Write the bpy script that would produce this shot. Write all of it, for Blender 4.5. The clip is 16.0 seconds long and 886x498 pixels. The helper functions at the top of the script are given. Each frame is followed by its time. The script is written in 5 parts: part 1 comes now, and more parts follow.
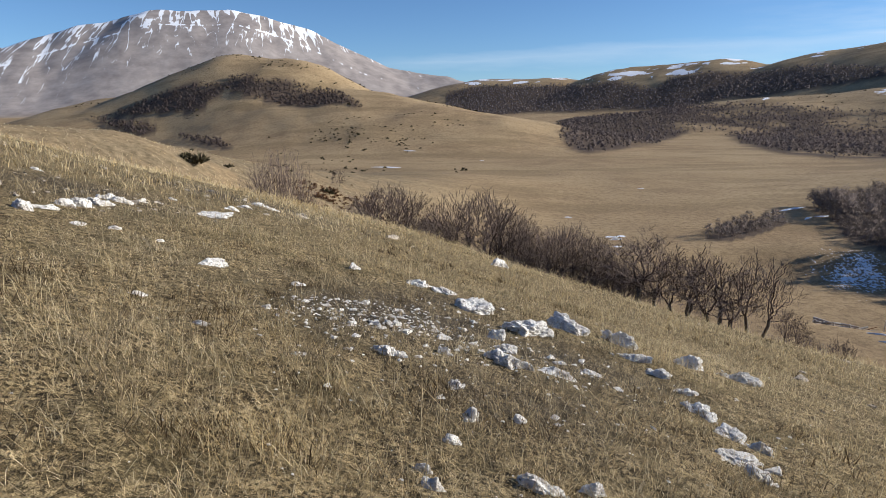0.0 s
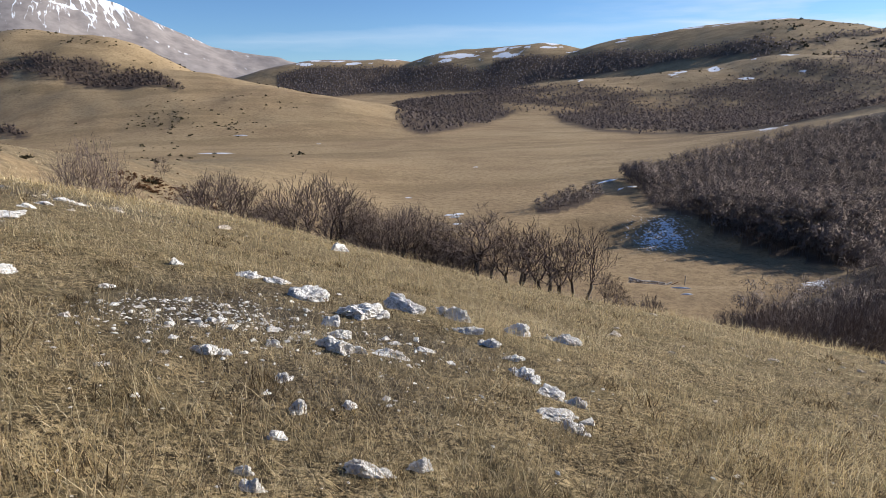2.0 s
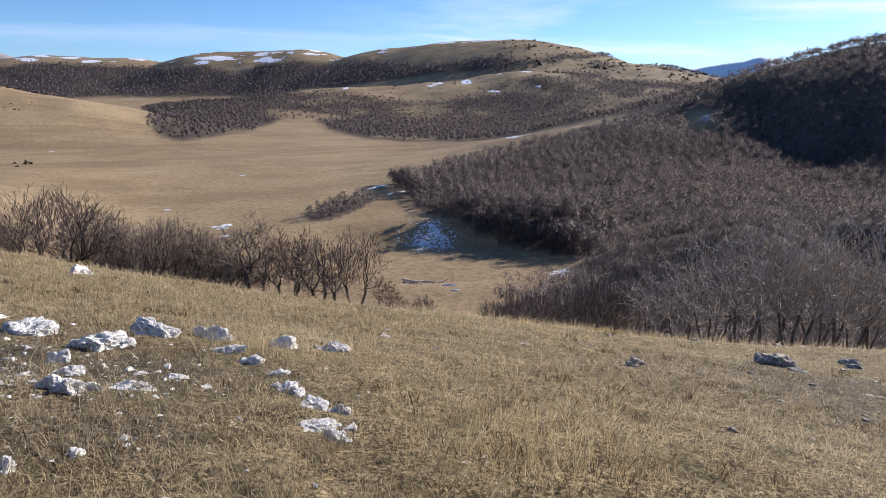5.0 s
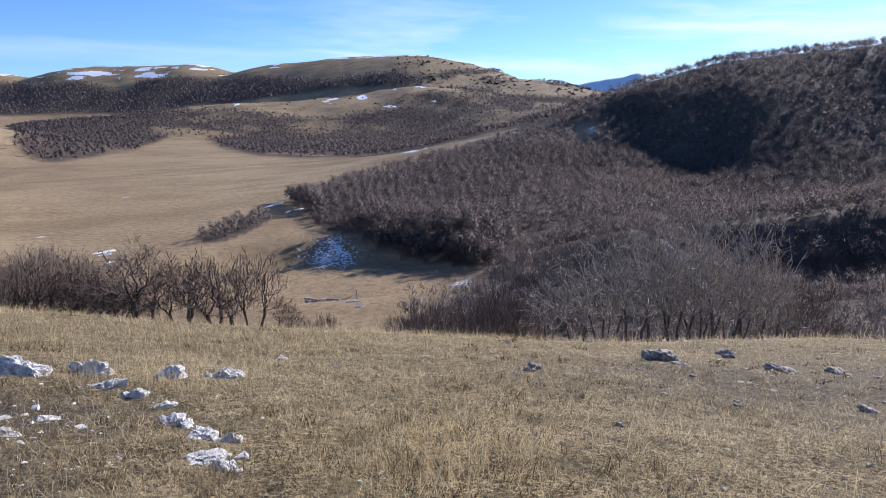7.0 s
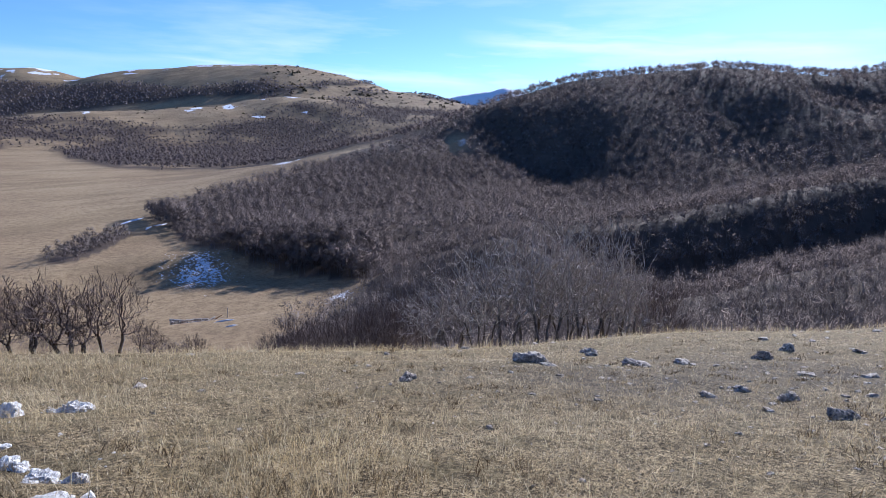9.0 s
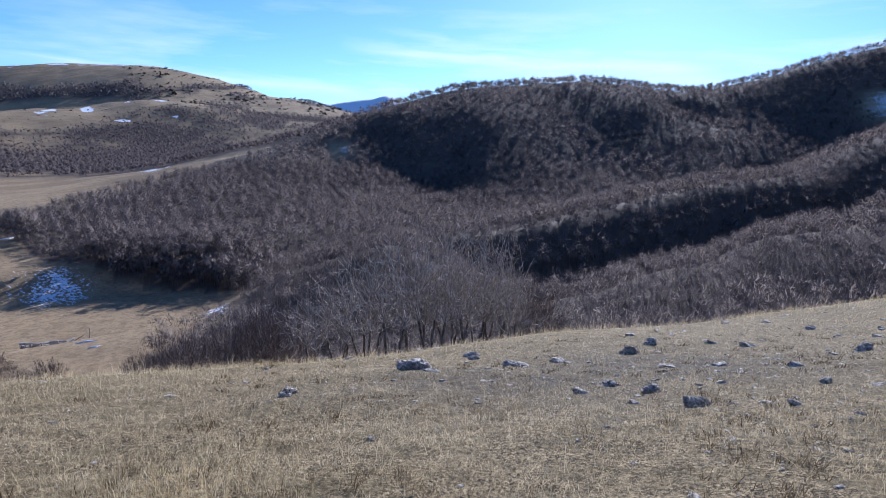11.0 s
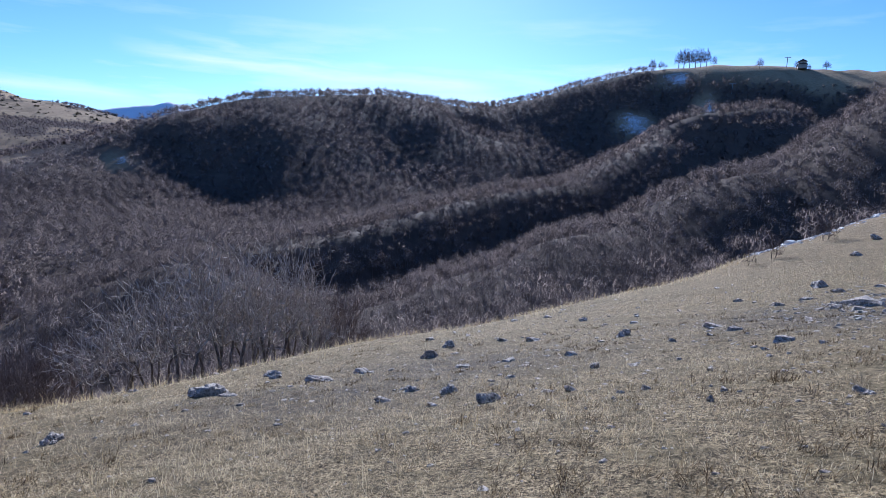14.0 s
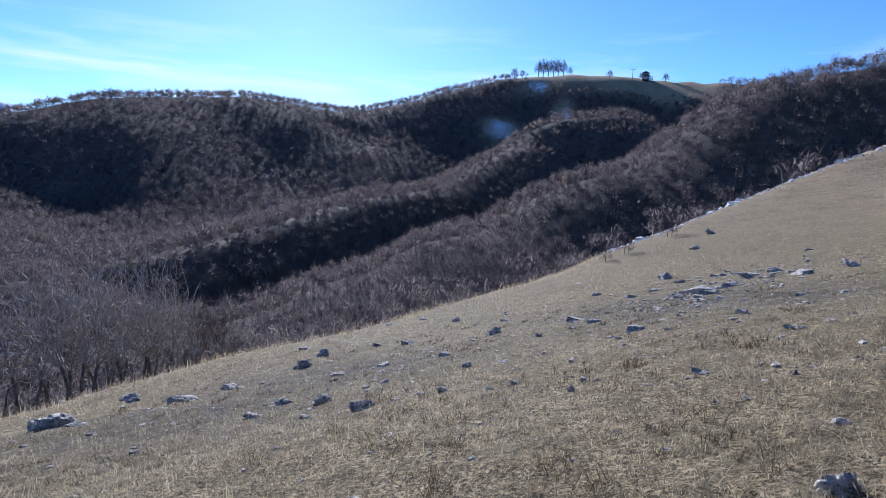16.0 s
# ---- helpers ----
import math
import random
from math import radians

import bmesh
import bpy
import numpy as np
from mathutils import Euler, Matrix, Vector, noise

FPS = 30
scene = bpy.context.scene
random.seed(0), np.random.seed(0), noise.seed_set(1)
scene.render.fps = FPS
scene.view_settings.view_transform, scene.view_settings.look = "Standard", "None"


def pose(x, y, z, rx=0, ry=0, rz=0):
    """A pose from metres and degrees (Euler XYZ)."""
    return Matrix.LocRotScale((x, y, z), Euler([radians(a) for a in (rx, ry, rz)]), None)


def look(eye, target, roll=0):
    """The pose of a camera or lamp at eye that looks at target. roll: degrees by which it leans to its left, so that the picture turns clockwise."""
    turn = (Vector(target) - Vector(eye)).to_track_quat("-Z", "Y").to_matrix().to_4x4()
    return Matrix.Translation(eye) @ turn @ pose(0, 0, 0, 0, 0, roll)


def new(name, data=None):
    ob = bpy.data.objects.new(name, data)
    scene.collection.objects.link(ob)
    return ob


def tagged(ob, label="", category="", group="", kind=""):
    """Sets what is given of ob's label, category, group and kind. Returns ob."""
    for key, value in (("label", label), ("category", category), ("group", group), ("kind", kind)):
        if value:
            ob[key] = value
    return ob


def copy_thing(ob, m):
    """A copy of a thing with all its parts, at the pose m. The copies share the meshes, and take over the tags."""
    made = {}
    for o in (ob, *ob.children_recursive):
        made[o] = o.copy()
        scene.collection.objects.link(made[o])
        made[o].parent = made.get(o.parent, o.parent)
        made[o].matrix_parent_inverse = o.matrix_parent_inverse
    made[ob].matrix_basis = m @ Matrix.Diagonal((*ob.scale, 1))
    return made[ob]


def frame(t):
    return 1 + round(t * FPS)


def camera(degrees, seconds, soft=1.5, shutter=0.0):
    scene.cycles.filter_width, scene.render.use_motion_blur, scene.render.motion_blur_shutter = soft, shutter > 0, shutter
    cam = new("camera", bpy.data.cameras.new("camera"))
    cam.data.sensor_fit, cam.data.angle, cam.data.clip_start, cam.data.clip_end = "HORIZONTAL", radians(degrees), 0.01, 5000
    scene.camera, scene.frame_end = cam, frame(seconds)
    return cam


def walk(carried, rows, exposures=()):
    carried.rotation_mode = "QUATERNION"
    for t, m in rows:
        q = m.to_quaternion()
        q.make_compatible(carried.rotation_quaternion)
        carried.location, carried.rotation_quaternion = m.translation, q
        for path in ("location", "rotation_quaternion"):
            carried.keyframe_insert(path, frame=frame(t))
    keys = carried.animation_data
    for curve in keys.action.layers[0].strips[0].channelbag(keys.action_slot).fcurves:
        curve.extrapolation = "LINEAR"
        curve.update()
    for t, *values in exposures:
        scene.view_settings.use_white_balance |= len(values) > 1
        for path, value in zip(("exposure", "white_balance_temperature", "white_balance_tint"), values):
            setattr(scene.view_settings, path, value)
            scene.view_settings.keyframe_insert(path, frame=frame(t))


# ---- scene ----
cam = camera(70.76, 16.0, soft=0.5)
# seconds, x, y, z, and the turns about x, y, z in degrees
ROWS = [
    (0.0, 0.000, -0.000, 1.500, 77.50, 0.50, -0.00),
    (0.5, 0.036, 0.015, 1.497, 76.78, 0.57, -2.72),
    (1.0, 0.078, 0.027, 1.495, 76.20, 0.63, -6.01),
    (1.5, 0.133, 0.033, 1.495, 75.84, 0.83, -9.65),
    (2.0, 0.188, 0.037, 1.494, 75.76, 0.69, -14.68),
    (2.5, 0.239, 0.032, 1.490, 75.51, 0.46, -18.72),
    (3.0, 0.277, 0.029, 1.488, 75.47, 0.33, -22.76),
    (3.5, 0.302, 0.023, 1.488, 75.49, -0.20, -25.92),
    (4.0, 0.325, 0.009, 1.491, 75.77, -0.62, -29.06),
    (4.5, 0.358, -0.010, 1.500, 76.09, -0.83, -32.44),
    (7.0, 0.465, -0.152, 1.527, 77.82, -0.34, -44.56),
    (7.5, 0.481, -0.180, 1.536, 78.23, -0.40, -47.35),
    (8.0, 0.495, -0.210, 1.540, 78.52, -0.34, -49.83),
    (8.5, 0.510, -0.238, 1.538, 78.70, -0.51, -53.04),
    (9.0, 0.525, -0.256, 1.540, 78.99, -0.91, -55.92),
    (11.5, 0.664, -0.341, 1.552, 80.28, -1.62, -69.15),
    (12.0, 0.689, -0.364, 1.554, 80.76, -1.67, -71.95),
    (12.5, 0.708, -0.389, 1.556, 81.05, -1.63, -75.36),
    (13.0, 0.721, -0.407, 1.560, 81.21, -1.78, -78.59),
    (13.5, 0.726, -0.426, 1.563, 81.37, -2.05, -81.68),
    (14.0, 0.727, -0.449, 1.564, 81.48, -2.08, -84.64),
    (14.5, 0.728, -0.475, 1.566, 81.70, -2.10, -87.33),
    (15.0, 0.731, -0.502, 1.571, 81.89, -2.04, -90.00),
    (15.5, 0.735, -0.530, 1.576, 82.13, -1.94, -92.96),
    (16.0, 0.740, -0.558, 1.584, 82.27, -1.86, -96.26),
]
walk(cam, [(t, pose(x, y, z, rx, ry, rz)) for t, x, y, z, rx, ry, rz in ROWS],
     exposures=[(0.0, 0.45, 6300, 10), (4.5, 0.69, 6150, 14), (7.5, 0.73, 5550, 17), (12.0, 0.68, 5080, 17), (16.0, 0.63, 5030, 16)])

# ---- light ----
SUN_BEARING, SUN_HEIGHT = 84.0, 21.0   # degrees clockwise from the y axis, and above the horizon
world = bpy.data.worlds.new("clear_winter_sky")
scene.world = world
world.use_nodes = True
wt = world.node_tree
wt.nodes.clear()
sky = wt.nodes.new("ShaderNodeTexSky")
sky.sky_type, sky.sun_disc = "NISHITA", False
sky.sun_elevation, sky.sun_rotation = radians(SUN_HEIGHT), radians(SUN_BEARING)
sky.altitude, sky.air_density, sky.dust_density, sky.ozone_density = 1400, 0.9, 0.35, 3.0
w_back = wt.nodes.new("ShaderNodeBackground")
w_back.inputs["Strength"].default_value = 0.081
w_out = wt.nodes.new("ShaderNodeOutputWorld")
# thin streaks of high cloud low over the horizon
w_dir = wt.nodes.new("ShaderNodeTexCoord")
w_map = wt.nodes.new("ShaderNodeMapping")
w_map.inputs["Scale"].default_value = (2.2, 2.2, 16.0)
w_map.inputs["Rotation"].default_value = (radians(5), radians(-4), 0)
w_noise = wt.nodes.new("ShaderNodeTexNoise")
w_noise.inputs["Scale"].default_value, w_noise.inputs["Detail"].default_value, w_noise.inputs["Roughness"].default_value = 1.7, 7, 0.55
w_ramp = wt.nodes.new("ShaderNodeMapRange")
w_ramp.inputs["From Min"].default_value, w_ramp.inputs["From Max"].default_value = 0.5, 0.72
w_sep = wt.nodes.new("ShaderNodeSeparateXYZ")
w_low = wt.nodes.new("ShaderNodeMapRange")
w_low.inputs["From Min"].default_value, w_low.inputs["From Max"].default_value = 0.24, 0.10
w_mul = wt.nodes.new("ShaderNodeMath")
w_mul.operation = "MULTIPLY"
w_gain = wt.nodes.new("ShaderNodeMath")
w_gain.operation = "MULTIPLY"
w_gain.inputs[1].default_value = 0.75
w_mix = wt.nodes.new("ShaderNodeMix")
w_mix.data_type = "RGBA"
w_mix.inputs[7].default_value = (7.5, 8.2, 9.0, 1)
wt.links.new(w_dir.outputs["Generated"], w_map.inputs["Vector"])
wt.links.new(w_map.outputs["Vector"], w_noise.inputs["Vector"])
wt.links.new(w_noise.outputs["Fac"], w_ramp.inputs["Value"])
wt.links.new(w_dir.outputs["Generated"], w_sep.inputs["Vector"])
wt.links.new(w_sep.outputs["Z"], w_low.inputs["Value"])
wt.links.new(w_ramp.outputs["Result"], w_mul.inputs[0])
wt.links.new(w_low.outputs["Result"], w_mul.inputs[1])
w_side = wt.nodes.new("ShaderNodeMapRange")
w_side.inputs["From Min"].default_value, w_side.inputs["From Max"].default_value = 0.35, 0.8
wt.links.new(w_sep.outputs["X"], w_side.inputs["Value"])
w_part = wt.nodes.new("ShaderNodeMath")
w_part.operation = "MULTIPLY"
wt.links.new(w_mul.outputs["Value"], w_part.inputs[0])
wt.links.new(w_side.outputs["Result"], w_part.inputs[1])


def w_math(op, a, b=0.0, clamp=False):
    m = wt.nodes.new("ShaderNodeMath")
    m.operation, m.use_clamp = op, clamp
    for socket, value in zip(m.inputs, (a, b)):
        if isinstance(value, bpy.types.NodeSocket):
            wt.links.new(value, socket)
        else:
            socket.default_value = value
    return m.outputs[0]


# long streaks of cirrus: bearings of the ends, height at the first end, slope, half width, strength
w_bear = w_math("MULTIPLY", w_math("ARCTAN2", w_sep.outputs["X"], w_sep.outputs["Y"]), 57.296)
w_rise = w_math("MULTIPLY", w_math("ARCSINE", w_sep.outputs["Z"]), 57.296)
w_ragged = w_math("MULTIPLY", w_math("SUBTRACT", w_noise.outputs["Fac"], 0.5), 3.2)
w_cloud = w_part.outputs["Value"]
for b0, b1, e0, slope, half, strength in ((57, 90, 7.6, -0.045, 0.75, 1.0), (30, 61, 5.3, -0.055, 0.8, 0.8), (-8, 40, 4.0, 0.02, 0.9, 0.28), (60, 80, 9.0, -0.1, 0.4, 0.5)):
    line = w_math("ADD", w_math("MULTIPLY", w_math("SUBTRACT", w_bear, b0), slope), e0)
    away = w_math("ABSOLUTE", w_math("SUBTRACT", w_math("ADD", w_rise, w_ragged), line))
    body = w_math("SUBTRACT", 1.0, w_math("DIVIDE", away, half), True)
    ends = w_math("MULTIPLY", w_math("DIVIDE", w_math("SUBTRACT", w_bear, b0), 7.0, True), w_math("DIVIDE", w_math("SUBTRACT", b1, w_bear), 4.0, True))
    w_cloud = w_math("MAXIMUM", w_cloud, w_math("MULTIPLY", w_math("MULTIPLY", body, ends), strength))
wt.links.new(w_cloud, w_gain.inputs[0])
wt.links.new(w_gain.outputs["Value"], w_mix.inputs[0])
w_tone = wt.nodes.new("ShaderNodeMix")
w_tone.data_type, w_tone.blend_type = "RGBA", "MULTIPLY"
w_tone.inputs[0].default_value = 1.0
w_tone.inputs[7].default_value = (0.80, 0.96, 1.12, 1)
wt.links.new(sky.outputs["Color"], w_tone.inputs[6])
wt.links.new(w_tone.outputs[2], w_mix.inputs[6])
wt.links.new(w_mix.outputs[2], w_back.inputs["Color"])
wt.links.new(w_back.outputs["Background"], w_out.inputs["Surface"])

sun = new("sun", bpy.data.lights.new("sun", "SUN"))
sun.data.energy, sun.data.angle, sun.data.color = 5.0, radians(0.55), (1.0, 0.93, 0.82)
_b, _h = radians(SUN_BEARING), radians(SUN_HEIGHT)
SUN_WAY = Vector((math.sin(_b) * math.cos(_h), math.cos(_b) * math.cos(_h), math.sin(_h)))
sun.matrix_world = look(SUN_WAY * 50, (0, 0, 0))

# ---- materials ----
class Nodes:
    """A short way to write node trees."""

    def __init__(self, name, rough=0.9, spec=0.15):
        self.mat = bpy.data.materials.new(name)
        self.mat.use_nodes = True
        self.t = self.mat.node_tree
        self.b = self.t.nodes["Principled BSDF"]
        self.b.inputs["Roughness"].default_value = rough
        self.b.inputs["Specular IOR Level"].default_value = spec
        self.pos = self.add("ShaderNodeNewGeometry").outputs["Position"]

    def add(self, kind, **props):
        n = self.t.nodes.new(kind)
        for k, v in props.items():
            setattr(n, k, v)
        return n

    def put(self, socket, value):
        if isinstance(value, bpy.types.NodeSocket):
            self.t.links.new(value, socket)
        else:
            socket.default_value = value
        return socket

    def noise(self, scale, detail=4.0, rough=0.55, stretch=None, lacun=2.0, vec=None):
        n = self.add("ShaderNodeTexNoise")
        v = vec or self.pos
        if stretch:
            m = self.add("ShaderNodeMapping")
            self.put(m.inputs["Vector"], v)
            m.inputs["Scale"].default_value = stretch
            v = m.outputs["Vector"]
        self.put(n.inputs["Vector"], v)
        n.inputs["Scale"].default_value, n.inputs["Detail"].default_value = scale, detail
        n.inputs["Roughness"].default_value, n.inputs["Lacunarity"].default_value = rough, lacun
        return n.outputs["Fac"]

    def ramp(self, fac, *stops):
        r = self.add("ShaderNodeValToRGB")
        self.put(r.inputs["Fac"], fac)
        e = r.color_ramp.elements
        while len(e) < len(stops):
            e.new(0.5)
        for el, (p, c) in zip(e, stops):
            el.position = p
            el.color = (*c, 1) if isinstance(c, tuple) else (c, c, c, 1)
        return r.outputs["Color"]

    def mix(self, fac, a, b, how="MIX"):
        m = self.add("ShaderNodeMix", data_type="RGBA", blend_type=how)
        self.put(m.inputs[0], fac)
        for s, v in ((m.inputs[6], a), (m.inputs[7], b)):
            self.put(s, (*v, 1) if isinstance(v, tuple) else v)
        return m.outputs[2]

    def calc(self, op, a, b=0.0, clamp=False):
        m = self.add("ShaderNodeMath", operation=op, use_clamp=clamp)
        self.put(m.inputs[0], a)
        self.put(m.inputs[1], b)
        return m.outputs[0]

    def attr(self, name):
        return self.add("ShaderNodeAttribute", attribute_name=name).outputs["Fac"]

    def bump(self, height, strength=0.5, distance=0.02):
        n = self.add("ShaderNodeBump")
        n.inputs["Strength"].default_value, n.inputs["Distance"].default_value = strength, distance
        self.put(n.inputs["Height"], height)
        self.put(self.b.inputs["Normal"], n.outputs["Normal"])

    def done(self, colour, rough=None):
        self.put(self.b.inputs["Base Color"], (*colour, 1) if isinstance(colour, tuple) else colour)
        if rough is not None:
            self.put(self.b.inputs["Roughness"], rough)
        return self.mat


def ground_material():
    """Dry winter turf, leaf litter under the woods, grey scree and snow, laid out by the sheet's own masks."""
    g = Nodes("dry_turf_and_scree", 0.95, 0.1)
    fine = g.noise(9.0, 6, 0.7)
    mid = g.noise(0.9, 6, 0.65)
    wide = g.noise(0.035, 6, 0.6)
    vast = g.noise(0.006, 5, 0.6)
    straw = g.ramp(fine, (0.34, (0.05, 0.036, 0.019)), (0.48, (0.26, 0.19, 0.098)), (0.64, (0.60, 0.46, 0.25)))
    moss = g.ramp(fine, (0.32, (0.03, 0.025, 0.012)), (0.66, (0.22, 0.17, 0.085)))
    # matted stems lying this way and that
    mats = [g.noise(1.0, 3, 0.6, s) for s in ((95, 14, 9), (16, 90, 9))]
    mat_lines = g.calc("MAXIMUM", *mats)
    straw = g.mix(g.ramp(mat_lines, (0.56, 0.0), (0.68, 0.85)), straw, (0.66, 0.51, 0.28))
    straw = g.mix(g.ramp(g.noise(26, 6, 0.8), (0.45, 0.95), (0.52, 0.0)), straw, (0.035, 0.026, 0.014))
    near = g.mix(g.ramp(mid, (0.45, 0.0), (0.62, 0.8)), straw, moss)
    # far turf: broad tan and olive patches
    far = g.mix(g.ramp(wide, (0.35, 0.0), (0.7, 1.0)), (0.40, 0.285, 0.16), (0.27, 0.185, 0.105))
    far = g.mix(g.ramp(vast, (0.4, 0.0), (0.65, 0.8)), far, (0.47, 0.35, 0.20))
    bands = g.noise(0.02, 6, 0.6, (0.35, 1.0, 1.0))
    far = g.mix(g.ramp(bands, (0.5, 0.0), (0.6, 0.55)), far, (0.23, 0.165, 0.09))
    grain = g.noise(0.35, 7, 0.75)
    far = g.mix(g.ramp(grain, (0.38, 0.55), (0.55, 0.0)), far, (0.15, 0.10, 0.055))
    turf = g.mix(g.attr("far"), near, far)
    clods = g.calc("ADD", g.calc("MULTIPLY", g.noise(2.3, 7, 0.75), 0.6), g.calc("MULTIPLY", mid, 0.4))
    turf = g.mix(g.ramp(clods, (0.36, 0.75), (0.5, 0.0)), turf, g.mix(0.6, turf, (0.06, 0.045, 0.025)))
    turf = g.mix(g.ramp(clods, (0.54, 0.0), (0.66, 0.4)), turf, (0.54, 0.41, 0.23))
    scrub = g.mix(g.ramp(g.noise(0.45, 6, 0.75), (0.4, 0.0), (0.62, 1.0)), (0.13, 0.10, 0.06), (0.29, 0.225, 0.14))
    turf = g.mix(g.calc("MULTIPLY", g.attr("pasture"), g.ramp(g.noise(0.06, 5, 0.65), (0.35, 0.35), (0.6, 0.95))), turf, scrub)
    bald = g.mix(g.ramp(fine, (0.35, 0.0), (0.7, 1.0)), (0.028, 0.022, 0.017), (0.12, 0.10, 0.08))
    turf = g.mix(g.calc("MULTIPLY", g.attr("stony"), g.ramp(mid, (0.35, 0.55), (0.55, 1.0))), turf, bald)
    litter = g.mix(g.ramp(g.noise(0.12, 5, 0.7), (0.35, 0.0), (0.7, 1.0)), (0.08, 0.06, 0.047), (0.15, 0.11, 0.082))
    turf = g.mix(g.attr("wood"), turf, litter)
    scree = g.mix(g.ramp(g.noise(0.012, 7, 0.65, (1, 1, 0.4)), (0.35, 0.0), (0.7, 1.0)), (0.24, 0.21, 0.20), (0.40, 0.355, 0.33))
    turf = g.mix(g.attr("scree"), turf, scree)
    flake = g.noise(0.05, 8, 0.8)
    crumbs = g.noise(0.9, 5, 0.7)
    snow = g.calc("ADD", g.attr("snow"), g.calc("MULTIPLY", g.calc("SUBTRACT", flake, 0.5), 0.9))
    snow = g.calc("ADD", snow, g.calc("MULTIPLY", g.calc("SUBTRACT", crumbs, 0.5), g.calc("MULTIPLY", g.attr("shreds"), 1.6)))
    # gullies of the high mountain: they fan out from the summit
    axes = g.add("ShaderNodeCombineXYZ")
    g.put(axes.inputs[0], g.calc("MULTIPLY", g.attr("fan"), 0.85))
    g.put(axes.inputs[1], g.calc("MULTIPLY", g.attr("down"), 0.6))
    gully = g.noise(1.0, 3, 0.6, vec=axes.outputs[0])
    short = g.noise(2.6, 4, 0.6, (1, 1.6, 1), vec=axes.outputs[0])
    ridge = g.calc("SUBTRACT", 1.0, g.calc("MULTIPLY", g.calc("ABSOLUTE", g.calc("SUBTRACT", gully, 0.5)), 13.0), True)
    lines = g.calc("ADD", g.calc("MULTIPLY", ridge, 0.36), g.calc("MULTIPLY", short, 0.5))
    lines = g.calc("SUBTRACT", g.calc("ADD", lines, g.attr("summit")), g.calc("MULTIPLY", g.attr("down"), 0.09))
    shelf = g.calc("ADD", g.attr("down"), g.calc("MULTIPLY", g.calc("SUBTRACT", g.noise(0.003, 4, 0.6), 0.5), 0.3))
    lines = g.calc("ADD", lines, g.ramp(shelf, (0.66, 0.0), (0.70, 0.2), (0.72, 0.2), (0.76, 0.0)))
    snow = g.calc("MAXIMUM", snow, lines)
    snow = g.ramp(snow, (0.48, 0.0), (0.54, 1.0))
    col = g.mix(snow, turf, (0.84, 0.86, 0.9))
    g.bump(g.calc("ADD", fine, g.calc("MULTIPLY", clods, 2.5)), 1.0, 0.09)
    return g.done(col)


def bark_material(name, dark, pale, scale=6.0, lichen=0.5):
    g = Nodes(name, 0.9, 0.1)
    n = g.noise(scale, 5, 0.7, (1, 1, 0.35))
    col = g.mix(g.ramp(n, (0.55 - 0.25 * lichen, 0.0), (0.75, 1.0)), dark, pale)
    return g.done(col)


def wood_crown_material(name, dark, pale, passing=0.6):
    """Bare twigs of a winter wood, a little different from tree to tree."""
    g = Nodes(name, 0.95, 0.05)
    isl = g.add("ShaderNodeNewGeometry").outputs["Random Per Island"]
    a = g.mix(g.calc("ADD", g.calc("MULTIPLY", g.attr("tone"), 0.7), g.calc("MULTIPLY", isl, 0.3)), dark, pale)
    big = g.noise(0.02, 4, 0.6)
    a = g.mix(g.ramp(g.noise(0.11, 2, 0.5), (0.35, 0.0), (0.65, 0.5)), a, pale)
    col = g.mix(g.ramp(big, (0.4, 0.0), (0.65, 0.55)), a, dark)
    way = g.add("ShaderNodeAttribute", attribute_name="crown_way").outputs["Vector"]
    thin, both = g.add("ShaderNodeBsdfTranslucent"), g.add("ShaderNodeMixShader")
    both.inputs["Fac"].default_value = passing
    g.put(thin.inputs["Color"], col)
    g.put(thin.inputs["Normal"], way)
    g.put(g.b.inputs["Normal"], way)
    g.t.links.new(g.b.outputs[0], both.inputs[1])
    g.t.links.new(thin.outputs[0], both.inputs[2])
    g.t.links.new(both.outputs[0], g.t.nodes["Material Output"].inputs["Surface"])
    return g.done(col)


def limestone_material(name, dark, pale, lichen):
    g = Nodes(name, 0.9, 0.2)
    n1, n2 = g.noise(7, 8, 0.7), g.noise(40, 5, 0.7)
    col = g.mix(g.ramp(n1, (0.36, 0.0), (0.58, 1.0)), dark, pale)
    col = g.mix(g.ramp(g.noise(16, 7, 0.8), (lichen, 0.0), (lichen + 0.07, 0.95)), col, (0.06, 0.056, 0.052))
    col = g.mix(g.ramp(g.noise(5, 5, 0.7, vec=None), (0.66, 0.0), (0.75, 0.7)), col, (0.34, 0.23, 0.09))
    g.bump(g.calc("ADD", n1, g.calc("MULTIPLY", n2, 0.5)), 1.0, 0.05)
    return g.done(col)


GROUND = ground_material()
STONE = limestone_material("weathered_white_limestone", (0.54, 0.50, 0.46), (0.92, 0.89, 0.83), 0.56)
GREY_STONE = limestone_material("weathered_grey_limestone", (0.15, 0.122, 0.094), (0.68, 0.59, 0.48), 0.515)
BARK = bark_material("grey_beech_bark", (0.10, 0.082, 0.07), (0.36, 0.32, 0.28))
TWIG = bark_material("brown_twigs", (0.11, 0.082, 0.07), (0.29, 0.225, 0.19), 3.0)
# paler than TWIG: the sun's gleam on the copse is put into this colour
PALE_TWIG = bark_material("sunlit_grey_twigs", (0.26, 0.22, 0.185), (0.76, 0.69, 0.60), 3.0, 0.5)
CROWN = wood_crown_material("bare_wood_twigs", (0.14, 0.116, 0.108), (0.255, 0.212, 0.197), 0.2)
CROWN_FAR = wood_crown_material("distant_bare_wood", (0.125, 0.106, 0.109), (0.22, 0.189, 0.193), 0.2)
